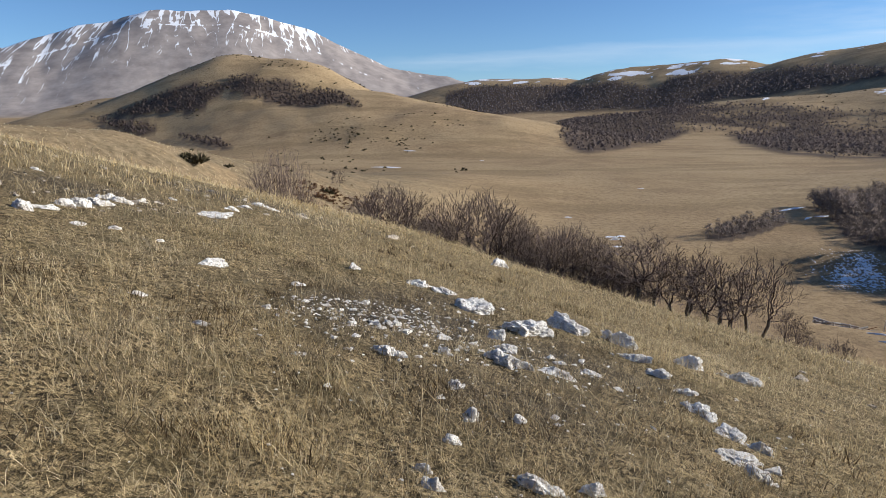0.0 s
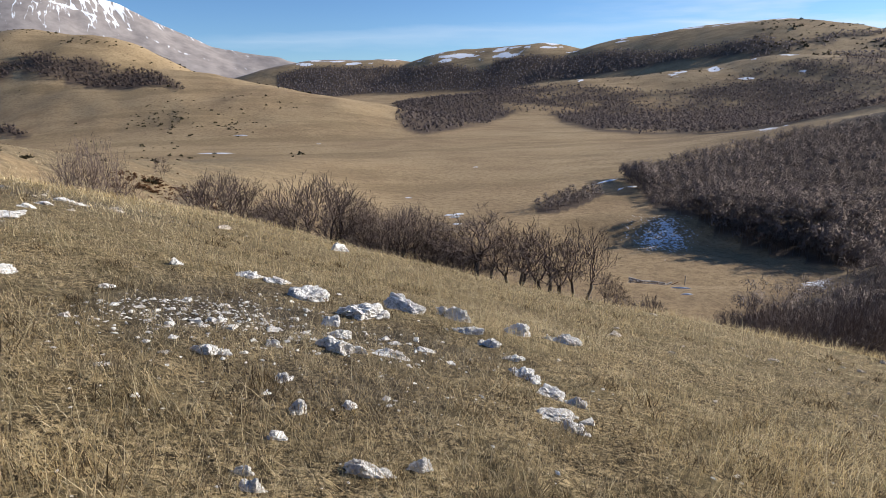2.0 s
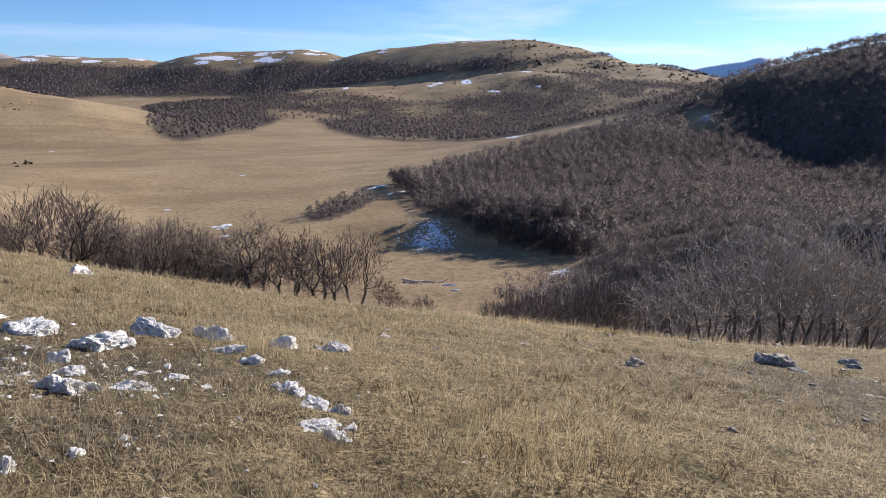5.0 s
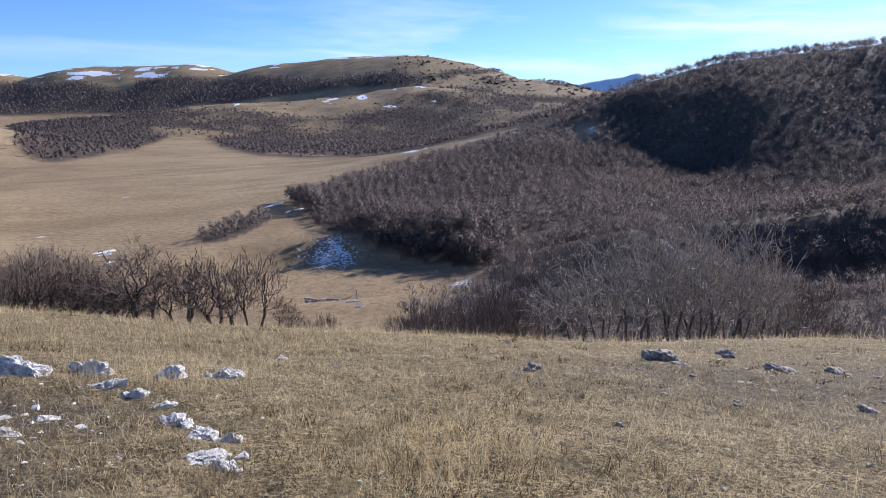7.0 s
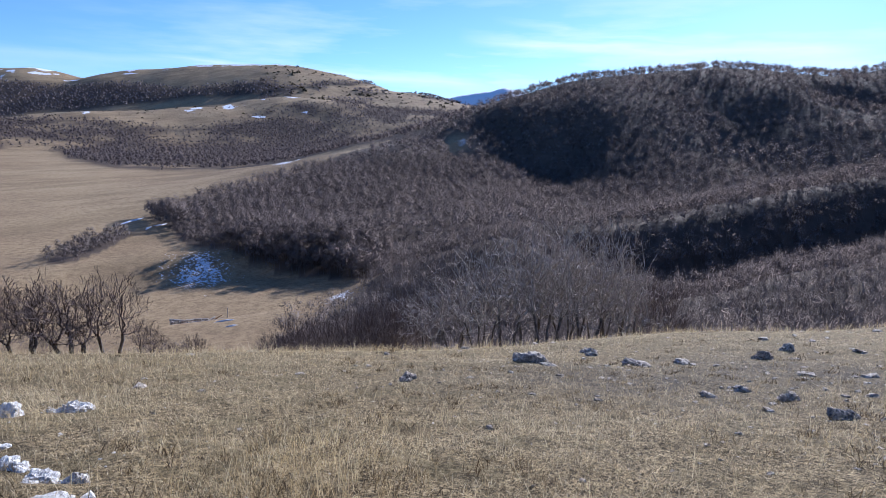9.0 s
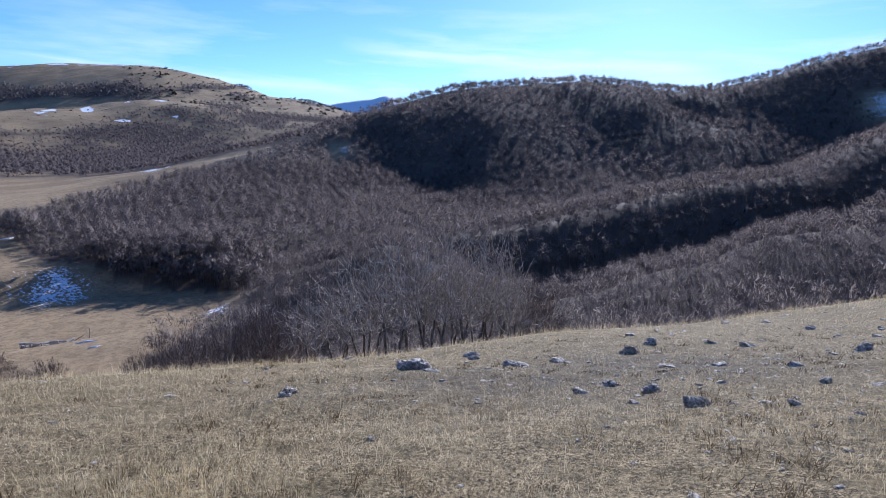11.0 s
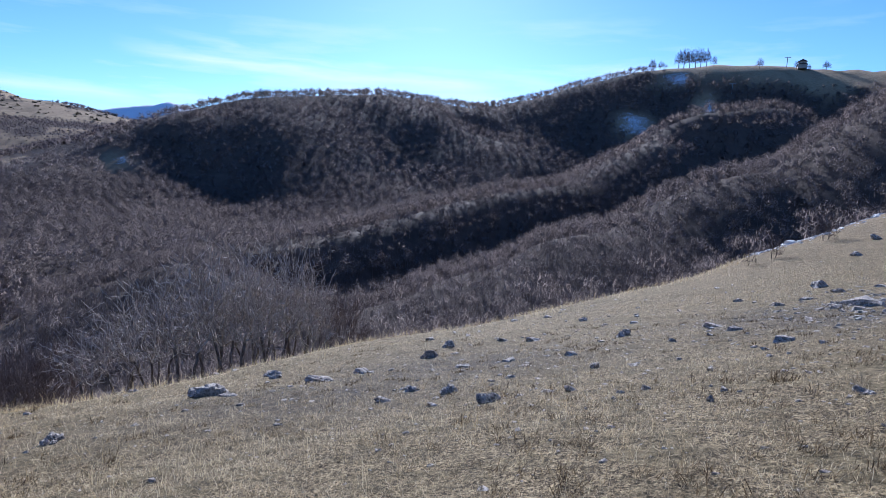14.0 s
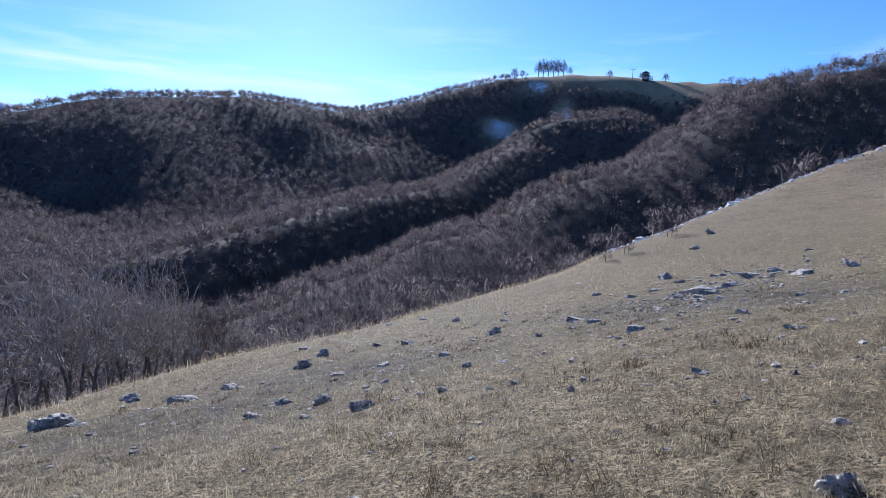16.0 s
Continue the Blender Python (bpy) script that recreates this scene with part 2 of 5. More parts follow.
CROWN_SPUR = wood_crown_material("patchy_spur_wood", (0.095, 0.078, 0.078), (0.19, 0.158, 0.155), 0.2)
CROWN_DARK = wood_crown_material("close_dark_wood", (0.08, 0.061, 0.056), (0.165, 0.127, 0.115), 0.2)


def straw_material(name, *stops):
    g = Nodes(name, 0.85, 0.15)
    isl = g.add("ShaderNodeNewGeometry").outputs["Random Per Island"]
    col = g.ramp(isl, *stops)
    patch = g.ramp(g.noise(0.7, 6, 0.7), (0.46, 0.0), (0.64, 0.6))
    col = g.mix(patch, col, g.mix(0.55, col, (0.13, 0.088, 0.045)))
    col = g.mix(g.ramp(g.noise(2.6, 5, 0.7), (0.54, 0.0), (0.64, 0.6)), col, g.mix(0.65, col, (0.075, 0.052, 0.028)))
    col = g.mix(g.ramp(g.noise(0.28, 4, 0.6), (0.44, 0.0), (0.62, 0.5)), col, (0.92, 0.77, 0.51))
    thin, both = g.add("ShaderNodeBsdfTranslucent"), g.add("ShaderNodeMixShader")
    both.inputs["Fac"].default_value = 0.4
    g.put(thin.inputs["Color"], col)
    g.t.links.new(g.b.outputs[0], both.inputs[1])
    g.t.links.new(thin.outputs[0], both.inputs[2])
    g.t.links.new(both.outputs[0], g.t.nodes["Material Output"].inputs["Surface"])
    return g.done(col)


STRAW = straw_material("dry_straw", (0.0, (0.08, 0.055, 0.027)), (0.25, (0.42, 0.30, 0.142)), (0.5, (0.80, 0.625, 0.36)), (1.0, (0.95, 0.825, 0.57)))
TUSSOCK = straw_material("dark_dead_tussock", (0.0, (0.035, 0.024, 0.013)), (0.6, (0.12, 0.083, 0.044)), (1.0, (0.30, 0.22, 0.12)))
TALL_STRAW = straw_material("bleached_tall_straw", (0.0, (0.46, 0.33, 0.15)), (0.6, (0.70, 0.545, 0.295)), (1.0, (0.88, 0.75, 0.48)))


def plain_material(name, a, b, scale=8.0, rough=0.8, bump=0.3):
    g = Nodes(name, rough, 0.2)
    n = g.noise(scale, 6, 0.65)
    g.bump(n, bump, 0.02)
    return g.done(g.mix(g.ramp(n, (0.35, 0.0), (0.7, 1.0)), a, b))


LOG = plain_material("weathered_grey_timber", (0.3, 0.26, 0.22), (0.62, 0.56, 0.49), 3.0)
RAW_TIMBER = plain_material("reddish_timber", (0.32, 0.17, 0.09), (0.48, 0.28, 0.16), 3.0)
SNOW = plain_material("old_snow", (0.72, 0.75, 0.80), (0.88, 0.90, 0.93), 1.5, 0.6)
JUNIPER = plain_material("dark_juniper", (0.035, 0.03, 0.016), (0.10, 0.085, 0.045), 3.0, 0.95)
RUST = plain_material("rusty_dwarf_shrub", (0.09, 0.045, 0.022), (0.22, 0.12, 0.06), 3.0, 0.95)
STEEL = plain_material("galvanised_steel", (0.16, 0.17, 0.18), (0.3, 0.31, 0.32), 2.0, 0.5)
ROOF = plain_material("dark_roof_sheet", (0.05, 0.045, 0.045), (0.11, 0.10, 0.095), 1.0)
RENDERED = plain_material("pale_rendered_wall", (0.3, 0.28, 0.26), (0.45, 0.42, 0.38), 1.0)
GLASS = plain_material("dark_window_pane", (0.02, 0.025, 0.03), (0.05, 0.06, 0.07), 1.0, 0.1, 0.0)

# ---- the lie of the land ----
def at(bearing, r):
    """Plan place from a bearing, degrees clockwise from the y axis, and a distance."""
    return r * math.sin(radians(bearing)), r * math.cos(radians(bearing))


def smooth(a, b, v):
    u = np.clip((v - a) / (b - a), 0, 1)
    return u * u * (3 - 2 * u)


def wavy(x, y, size, seed=0, octaves=4):
    """Smooth value noise in -1..1, at that size in metres."""
    total, amp, norm = np.zeros_like(x, dtype=float), 1.0, 0.0
    for o in range(octaves):
        u, v = x / size * 2 ** o + 17.3 * seed + 5.1 * o, y / size * 2 ** o - 9.7 * seed + 3.3 * o
        iu, iv = np.floor(u), np.floor(v)
        fu, fv = u - iu, v - iv
        fu, fv = fu * fu * (3 - 2 * fu), fv * fv * (3 - 2 * fv)

        def h(a, b):
            s = np.sin(a * 127.1 + b * 311.7 + seed * 74.7) * 43758.5453
            return (s - np.floor(s)) * 2 - 1

        total += amp * ((h(iu, iv) * (1 - fu) + h(iu + 1, iv) * fu) * (1 - fv) + (h(iu, iv + 1) * (1 - fu) + h(iu + 1, iv + 1) * fu) * fv)
        norm += amp
        amp *= 0.5
    return total / norm


# Crests: bearing, distance, height of the ground, width of the flanks
SNOW_MOUNTAIN = [(-62, 4300, 90, 900), (-48, 4300, 230, 1000), (-34.1, 4300, 361.1, 1100), (-30.4, 4300, 455.3, 1200), (-27.9, 4300, 524.1, 1200), (-23.7, 4250, 594.3, 1300), (-17.9, 4200, 610.5, 1300), (-15, 4200, 574.4, 1200), (-11.8, 4200, 506.3, 1100),
                 (-9, 4150, 399.7, 1000), (-6.6, 4100, 301, 900), (-3.2, 4100, 251.3, 800), (0.3, 4100, 221.6, 700), (2.3, 4100, 186, 600), (6, 4100, 120, 600)]
BROWN_HILL = [(-50, 1700, 20, 500), (-36, 1650, -8, 450), (-31.2, 1600, -30, 450), (-27.3, 1500, -6, 480), (-21.6, 1400, 54, 500), (-17.5, 1300, 114, 400), (-13.8, 1250, 100.2, 400), (-11, 1180, 45, 400), (-6.7, 1080, 32.1, 420),
              (-2.2, 1000, 12.5, 380), (1.8, 950, -38, 330), (4.9, 910, -58, 280), (7.2, 880, -73, 200)]
FAR_HILLS = [(-2, 3400, 60, 675), (0.8, 3400, 100, 742.5), (3.8, 3300, 164.1, 810), (8.8, 3200, 163.6, 810), (13.1, 3100, 126, 810), (16.8, 3100, 186.5, 877.5), (23.3, 3000, 204.7, 877.5), (28.2, 3000, 148, 945), (31.9, 2900, 215.9, 1012.5),
             (36, 2850, 235.9, 1080), (41.4, 2800, 253.3, 1147.5), (46.1, 2600, 156, 1080), (49.6, 2500, 141, 1012.5), (55.6, 2300, 69, 945), (58, 2250, 18, 850), (60.1, 2200, 10, 810), (70, 2100, 20, 675)]
WOODED_SPUR = [(10.6, 1060, -50, 180), (13.8, 1300, -26, 300), (17.9, 1450, -9, 400), (24.4, 1650, 14, 500), (28.4, 1750, 28, 560), (36.2, 1850, 50, 640), (43.1, 1950, 80, 700), (48.1, 1900, 50, 700), (56, 1800, 30, 600)]
WOODED_HILL = [(31.9, 350, -64, 90), (39, 390, -55, 130), (44.1, 440, -46, 170), (50.2, 530, -34, 230), (55.7, 630, -17, 280), (60.1, 710, -17, 310), (63, 750, 0, 335), (66, 790, 28, 410), (71.5, 840, 71.1, 470),
               (78.4, 900, 86, 490), (84.5, 950, 80.2, 490), (87, 980, 76.1, 480), (92, 1020, 92, 460), (98, 1060, 124.1, 430), (102, 1120, 149, 420), (107.3, 1150, 163.9, 480), (114.4, 1150, 152.6, 450), (118.4, 1100, 143.4, 330),
               (124, 1050, 135.4, 420), (136, 1000, 140, 420), (150, 900, 140, 420)]
MID_RIDGE = [(66, 240, -50, 45), (69, 250, -42, 50), (73, 268, -38.4, 55), (78, 302, -35.7, 65), (83.1, 340, -30, 75), (87.9, 384, -24.5, 85), (92.5, 430, -15.7, 95), (96.7, 490, -7.5, 105), (100.5, 570, 13.3, 125), (103.5, 610, 30.3, 140), (106.7, 650, 54.7, 160), (112, 760, 64, 170)]
NEAR_RIDGE = [(70, 160, -48, 45), (74.8, 170, -59, 50), (78.4, 178, -56.5, 55), (83.4, 192, -41.9, 62), (88.3, 212, -38.1, 70), (92.9, 235, -39.2, 80), (97.2, 258, -29.7, 90), (101.2, 285, -29, 95), (104.9, 310, -28.5, 105),
              (107.3, 325, -28, 110), (112, 350, -0.3, 130), (116.5, 368, 2.3, 145), (120.7, 384, 18.5, 160), (124.5, 396, 51.4, 175), (128.1, 410, 60, 185), (142, 440, 75, 200)]
COPSE_RIDGE = [(46, 182, -55, 40), (49.4, 185, -62, 45), (52.7, 188, -58, 50), (55.2, 192, -54, 55), (57.6, 196, -47.2, 58), (60.6, 200, -38.5, 60), (62.6, 204, -34.4, 60), (65.2, 206, -35, 58), (67, 206, -44.1, 55),
               (70, 200, -43, 50), (73, 196, -49, 45)]
KNOLL = [(-70, 150, 8, 90), (-45, 150, 3, 80), (-33, 165, -1, 80), (-29, 175, -2, 80), (-24, 200, -8, 90), (-18, 250, -17, 110), (-12, 320, -27, 130), (-5, 400, -38, 150), (1, 470, -49, 150)]
FAR_PEAKS = [(52, 4700, 190, 570), (55.6, 4700, 203.3, 665), (58.5, 4700, 246, 722), (61.4, 4700, 306, 798), (63.7, 4700, 273.3, 760), (68, 4700, 280, 760), (76, 4700, 240, 760)]
# the edge of the meadow, beyond which it falls away: bearing and distance
EDGE = [(-90, 95), (-60, 80), (-36, 68), (-24, 60), (-10, 52), (5, 47), (20, 42), (34, 38), (48, 36), (60, 37), (72, 40), (85, 46), (97, 56), (108, 68), (117, 82), (125, 100), (131, 115), (140, 130), (155, 140), (200, 120), (240, 100), (270, 95)]
PLAIN = -50.0


def crest_height(x, y, base, crest, sharp=1.0):
    """How far a ridge stands above base: the crest's height, falling off on both flanks."""
    best = np.zeros_like(x)
    pts = [(*at(b, r), z, w) for b, r, z, w in crest]
    for (x0, y0, z0, w0), (x1, y1, z1, w1) in zip(pts, pts[1:]):
        dx, dy = x1 - x0, y1 - y0
        u = np.clip(((x - x0) * dx + (y - y0) * dy) / (dx * dx + dy * dy), 0, 1)
        d = np.hypot(x - x0 - u * dx, y - y0 - u * dy) / (w0 + (w1 - w0) * u)
        k = np.where(d < 1, (1 - d) ** 2 * (1 + 2 * d) if sharp == 0 else (1 - sharp) * (1 - d) ** 2 * (1 + 2 * d) + sharp * (1 - np.minimum(d, 1)) ** 1.5, 0)
        best = np.maximum(best, np.maximum(z0 + (z1 - z0) * u - base, 0) * k)
    return best


def edge_overrun(x, y):
    """Metres beyond the meadow's edge (negative on the meadow)."""
    b = np.degrees(np.arctan2(x, y))
    r = np.hypot(x, y)
    eb, er = np.array(EDGE).T
    b = np.where(b < -90, b + 360, b)
    return r - np.interp(b, eb, er)


MEADOW = (-12.831, -7.967, 0.156, -1.665, -0.766, 1.941, -0.537, 0.163, -0.485)
# low mounds and hollows of the meadow: bearing, distance, lift, radius
MOUNDS = [(-5, 46, 0.75, 11), (-24, 52, -1.1, 9), (76, 37, 0.65, 10), (107, 62, -0.6, 9), (21, 36, -0.3, 7)]


def meadow(x, y):
    """The sloping meadow on which the camera stands."""
    r = np.hypot(x, y)
    o = edge_overrun(x, y)
    s = np.minimum(1, (r - np.minimum(o, r)) * 1.0 / np.maximum(r, 1e-6))
    u, v = x * s / 50, y * s / 50
    terms = (u, v, u * u, u * v, v * v, u ** 3, u * u * v, u * v * v, v ** 3)
    q = sum(c * t for c, t in zip(MEADOW, terms))
    for b, d, lift, wide in MOUNDS:
        mx, my = at(b, d)
        q = q + lift * np.exp(-((x - mx) ** 2 + (y - my) ** 2) / wide ** 2)
    k = 4.0
    soft = np.where(o > 40, o, k * np.log1p(np.exp(np.clip(o, -60, 40) / k)))
    return q - 0.46 * soft


# the gully that runs up the wooded hill behind the copse, and the ravine behind the nearest ridges: bearing, distance
GULLY = [(68, 290), (66.5, 400), (64.8, 500), (63.2, 580), (61.0, 650)]
RAVINE = [(57, 250), (60, 256), (66, 262), (70, 250), (74, 222), (80, 246), (85, 268), (90, 306), (95, 352), (100, 410), (105, 460), (112, 540)]


def bed(x, y, line, wide):
    """0 outside a gully, 1 along its bed."""
    best = np.full_like(x, 1e9)
    pts = [at(b, r) for b, r in line]
    for (x0, y0), (x1, y1) in zip(pts, pts[1:]):
        dx, dy = x1 - x0, y1 - y0
        u = np.clip(((x - x0) * dx + (y - y0) * dy) / (dx * dx + dy * dy), 0, 1)
        best = np.minimum(best, np.hypot(x - x0 - u * dx, y - y0 - u * dy))
    return smooth(wide, 0, best)


def heights(x, y):
    """The height of the ground at plan places (arrays)."""
    x, y = np.asarray(x, float), np.asarray(y, float)
    r = np.hypot(x, y)
    base = PLAIN + 36 * smooth(1000, 2800, r) + 1.5
    h = np.zeros_like(x)
    for crest, sharp in ((SNOW_MOUNTAIN, 0.5), (BROWN_HILL, 0.15), (FAR_HILLS, 0.2), (WOODED_SPUR, 0.2), (WOODED_HILL, 0.25), (MID_RIDGE, 0.2), (NEAR_RIDGE, 0.2), (COPSE_RIDGE, 0.1), (KNOLL, 0.0), (FAR_PEAKS, 0.8)):
        h += crest_height(x, y, base, crest, sharp) ** 5
    h = h ** 0.2
    rough = np.minimum(h / 25, 1) * smooth(90, 400, r)
    h = h + rough * (10 * wavy(x, y, 260, 1) + 3.5 * wavy(x, y, 70, 2)) * smooth(0, 800, r)
    folds = smooth(800, 950, r) * (1 - smooth(1500, 1800, r)) * (1 - smooth(-2, 8, np.degrees(np.arctan2(x, y))))
    h = h + rough * folds * 9 * (0.25 - np.abs(wavy(x, y, 210, 4, 3)))
    # gullies and ribs of the wooded hill
    bearing = np.degrees(np.arctan2(x, y))
    top_at = np.interp(bearing, [q[0] for q in WOODED_HILL], [q[1] for q in WOODED_HILL])
    on_hill = smooth(380, 520, r) * (1 - smooth(top_at - 230, top_at - 90, r)) * smooth(50, 60, bearing)
    h = h - rough * on_hill * 10 * smooth(0.30, 0.0, np.abs(wavy(x, y, 190, 8, 2)))
    h = h - 11 * bed(x, y, GULLY, 50) * rough
    h += smooth(2500, 3600, r) * np.minimum(h / 200, 1) * 26 * wavy(x, y, 420, 3, 5)
    far = base + np.maximum(h, 0)
    m = meadow(x, y)
    k = 2.5
    top = np.maximum(far, m)
    z = top + k * np.log(np.exp(np.clip((far - top) / k, -50, 0)) + np.exp(np.clip((m - top) / k, -50, 0)))
    z = np.where(m - far > 25, m, z)
    z = z - 24 * bed(x, y, RAVINE, 46)
    # the sunken hollow at the edge of the plain
    hx, hy = at(36, 214)
    hd = np.hypot((x - hx) * 0.8 + (y - hy) * 0.35, (y - hy) * 1.15) / 58
    z = z - 7.5 * (1 - smooth(0.55, 1.0, hd)) * (m - far < 5)
    lumps = 0.05 * wavy(x, y, 1.6, 5, 3) + 0.16 * wavy(x, y, 7, 6, 2)
    hummocks = 0.05 * wavy(x, y, 0.42, 7, 2) * (1 - smooth(14, 30, r))
    return z + lumps * (1 - smooth(60, 200, r)) * smooth(0.5, 3, r) + hummocks * smooth(0.5, 2, r)


def height(x, y):
    return float(heights(np.array([x]), np.array([y]))[0])


def link_mesh(name, verts, faces, material, smooth_shade=False):
    """A mesh object from arrays of corners and of faces that all have the same number of corners."""
    me = bpy.data.meshes.new(name)
    n, k = faces.shape
    me.vertices.add(len(verts))
    me.vertices.foreach_set("co", np.asarray(verts, np.float32).ravel())
    me.loops.add(n * k)
    me.loops.foreach_set("vertex_index", faces.astype(np.int32).ravel())
    me.polygons.add(n)
    me.polygons.foreach_set("loop_start", np.arange(0, n * k, k, dtype=np.int32))
    me.polygons.foreach_set("use_smooth", np.full(n, smooth_shade))
    me.update(calc_edges=True)
    for m in (material if isinstance(material, (list, tuple)) else [material]):
        me.materials.append(m)
    return new(name, me)


def mask(ob, name, values):
    a = ob.data.attributes.new(name, "FLOAT", "POINT")
    a.data.foreach_set("value", np.asarray(values, np.float32))


def wood_density(x, y, z):
    """Where the near bare woods stand: 0 open, 1 closed wood."""
    r = np.hypot(x, y)
    b = np.degrees(np.arctan2(x, y))
    n = wavy(x, y, 90, 11, 4)
    fine = wavy(x, y, 26, 13, 3)
    o = edge_overrun(x, y)
    # this side of the valley: from the foot of the meadow up the slope
    side = np.interp(r, [50, 143, 172, 205, 232], [45, 40.5, 48, 51, 54.5])
    here = (b > side + 0.5 * fine) & (o > np.interp(b, [40, 48, 52, 57, 73, 77, 80, 100, 118, 132], [16, 24, 60, 70, 70, 60, 14, 7, 9, 10]) + 3 * fine) & (r < 240)
    # the wooded hill beyond the valley floor
    foot = np.interp(b, [30.4, 31.9, 33.5, 36, 40, 46, 51, 60], [365, 335, 280, 262, 246, 238, 230, 215])
    back = np.interp(b, [30.4, 31.9, 36, 39, 44, 50, 56, 62], [365, 375, 440, 470, 540, 660, 800, 1250])
    hill = (r > foot + 6 * fine) & (r < np.minimum(back + 10 * fine, 1250)) & (b > 30.4)
    bare_top = smooth(100.0, 102.5, b + 3 * n) * smooth(1010, 1050, r + 50 * n) * (1 - smooth(119, 121, b + 3 * n))
    glade = np.exp(-(((b - 57.2) / 1.2) ** 2 + ((r - 600) / 30) ** 2)) + np.exp(-(((b - 101.4) / 1.6) ** 2 + ((r - 885) / 36) ** 2))
    glade += np.exp(-(((b - 106.8) / 0.9) ** 2 + ((r - 940) / 60) ** 2))
    # thicket on the bank at the edge of the plain
    tx, ty = x - 128, y - 258
    along, across = tx * 0.72 + ty * 0.69, -tx * 0.69 + ty * 0.72
    thicket = np.exp(-((along / 34) ** 4 + ((across - 3 * fine) / 8) ** 2)) > 0.45
    d = np.where(here | hill, 1.0, 0.0) * (1 - bare_top) * (1 - np.clip(glade * 1.6, 0, 1))
    return np.clip(np.maximum(d, thicket), 0, 1)


# Woods on the far slopes: bearing, and the height angle as seen from the meadow, of their upper and lower limits
SPUR_TOP = [(10, -1.2), (12.5, -0.27), (16.1, 0.05), (24.2, 0.34), (28.6, 0.15), (33.2, -0.29), (36.1, -0.03), (38.1, 0.72), (43.1, 2.1), (47.3, 1.8), (59.2, 1.85), (64, 1.9)]
SPUR_FOOT = [(10.2, -3.0), (12.9, -3.6), (15.8, -3.1), (19.8, -2.45), (21.5, -1.65), (23.6, -1.55), (25.2, -2.66), (28.4, -3.32), (33.1, -3.61), (36, -3.48), (40, -4.25), (47, -4.2), (64, -4)]
FAR_TOP = [(0.3, 1.53), (2.3, 2.15), (8.8, 2.16), (12.7, 2.1), (15, 2.43), (17.1, 1.97), (18.2, 1.7), (19.4, 2.59), (22.3, 2.98), (25.6, 2.73), (28.7, 3.17), (34.3, 2.92), (36.2, 3.34), (39.2, 3.63), (43.1, 3.35), (46.1, 3.95), (64, 4.0)]
FAR_FOOT = [(0.3, 0.31), (3.3, -0.3), (12.6, -0.1), (20, 0.08), (24.2, 0.8), (28.6, 1.32), (33.3, 2.1), (38.1, 2.41), (43.1, 3.2), (46, 3.6), (64, 3.8)]
# on the brown hill: the two arms of the close wood, the low wood and the copse in the hollow
HILL_WOODS = (([(-27.8, 0.0), (-25.2, 1.16), (-23, 2.06), (-20.8, 2.61), (-18.6, 2.63)], [(-27.8, -0.2), (-23.6, 0.12), (-21, 0.24), (-19.8, 1.15), (-18.6, 2.08)]),
              ([(-18.6, 3.0), (-16.7, 3.24), (-13.9, 2.79), (-11.1, 2.22), (-8.7, 1.69), (-7.2, 0.61)], [(-18.6, 2.08), (-16.4, 1.38), (-14.1, 0.8), (-11.7, 0.64), (-8.7, 0.9), (-7.2, 0.4)]),
              ([(-29.1, -0.05), (-27.4, -0.24), (-25.3, -0.49), (-24.3, -0.96)], [(-29.1, -0.18), (-27.4, -0.99), (-25.4, -1.57), (-24.3, -1.32)]),
              ([(-22.6, -1.6), (-21.6, -1.75), (-19.4, -1.95), (-18.5, -2.6)], [(-22.6, -1.7), (-21.6, -2.2), (-19.4, -2.8), (-18.5, -2.8)]))


def far_wood_density(x, y, z):
    """Where the woods on the far spur and hills stand."""
    r = np.hypot(x, y)
    b = np.degrees(np.arctan2(x, y))
    n = wavy(x, y, 130, 21, 4)
    n2 = wavy(x, y, 420, 22, 4)
    lift = np.degrees(np.arctan2(z + 3, r))

    def between(top, foot, soft):
        t, f = np.interp(b, *np.array(top).T), np.interp(b, *np.array(foot).T)
        inside = smooth(-soft, soft, t - lift + 2 * soft * n) * smooth(-soft, soft, lift - f + 2 * soft * n)
        return inside * (b > top[0][0]) * (b < top[-1][0])

    spur = between(SPUR_TOP, SPUR_FOOT, 0.18) * (r > 700) * (r < 2050) * smooth(10.2, 11.5, b + 1.5 * n)
    open_slope = 0.85 * np.exp(-(((b - 33.6) / 2.2) ** 2 + ((lift + 1.0) / 0.75) ** 2)) + 0.7 * smooth(0.12, 0.26, n) * smooth(14, 20, b)
    spur = spur * (1 - np.clip(open_slope + 0.9 * smooth(0.3, 0.4, n2), 0, 0.95))
    hills = between(FAR_TOP, FAR_FOOT, 0.1) * (r >= 2050) * (r < 3250)
    dome = 0.8 * smooth(0.2, 0.3, n) * (b > 40) * (b < 63) * (r > 1500) * (r < 2600) * (lift > 1.7)
    close = np.zeros_like(x)
    for top, foot in HILL_WOODS:
        close = np.maximum(close, between(top, foot, 0.05))
    close = close * (r > 400) * (r < 1450)
    return np.clip(np.maximum(np.maximum(spur, hills), np.maximum(dome, close)), 0, 1)


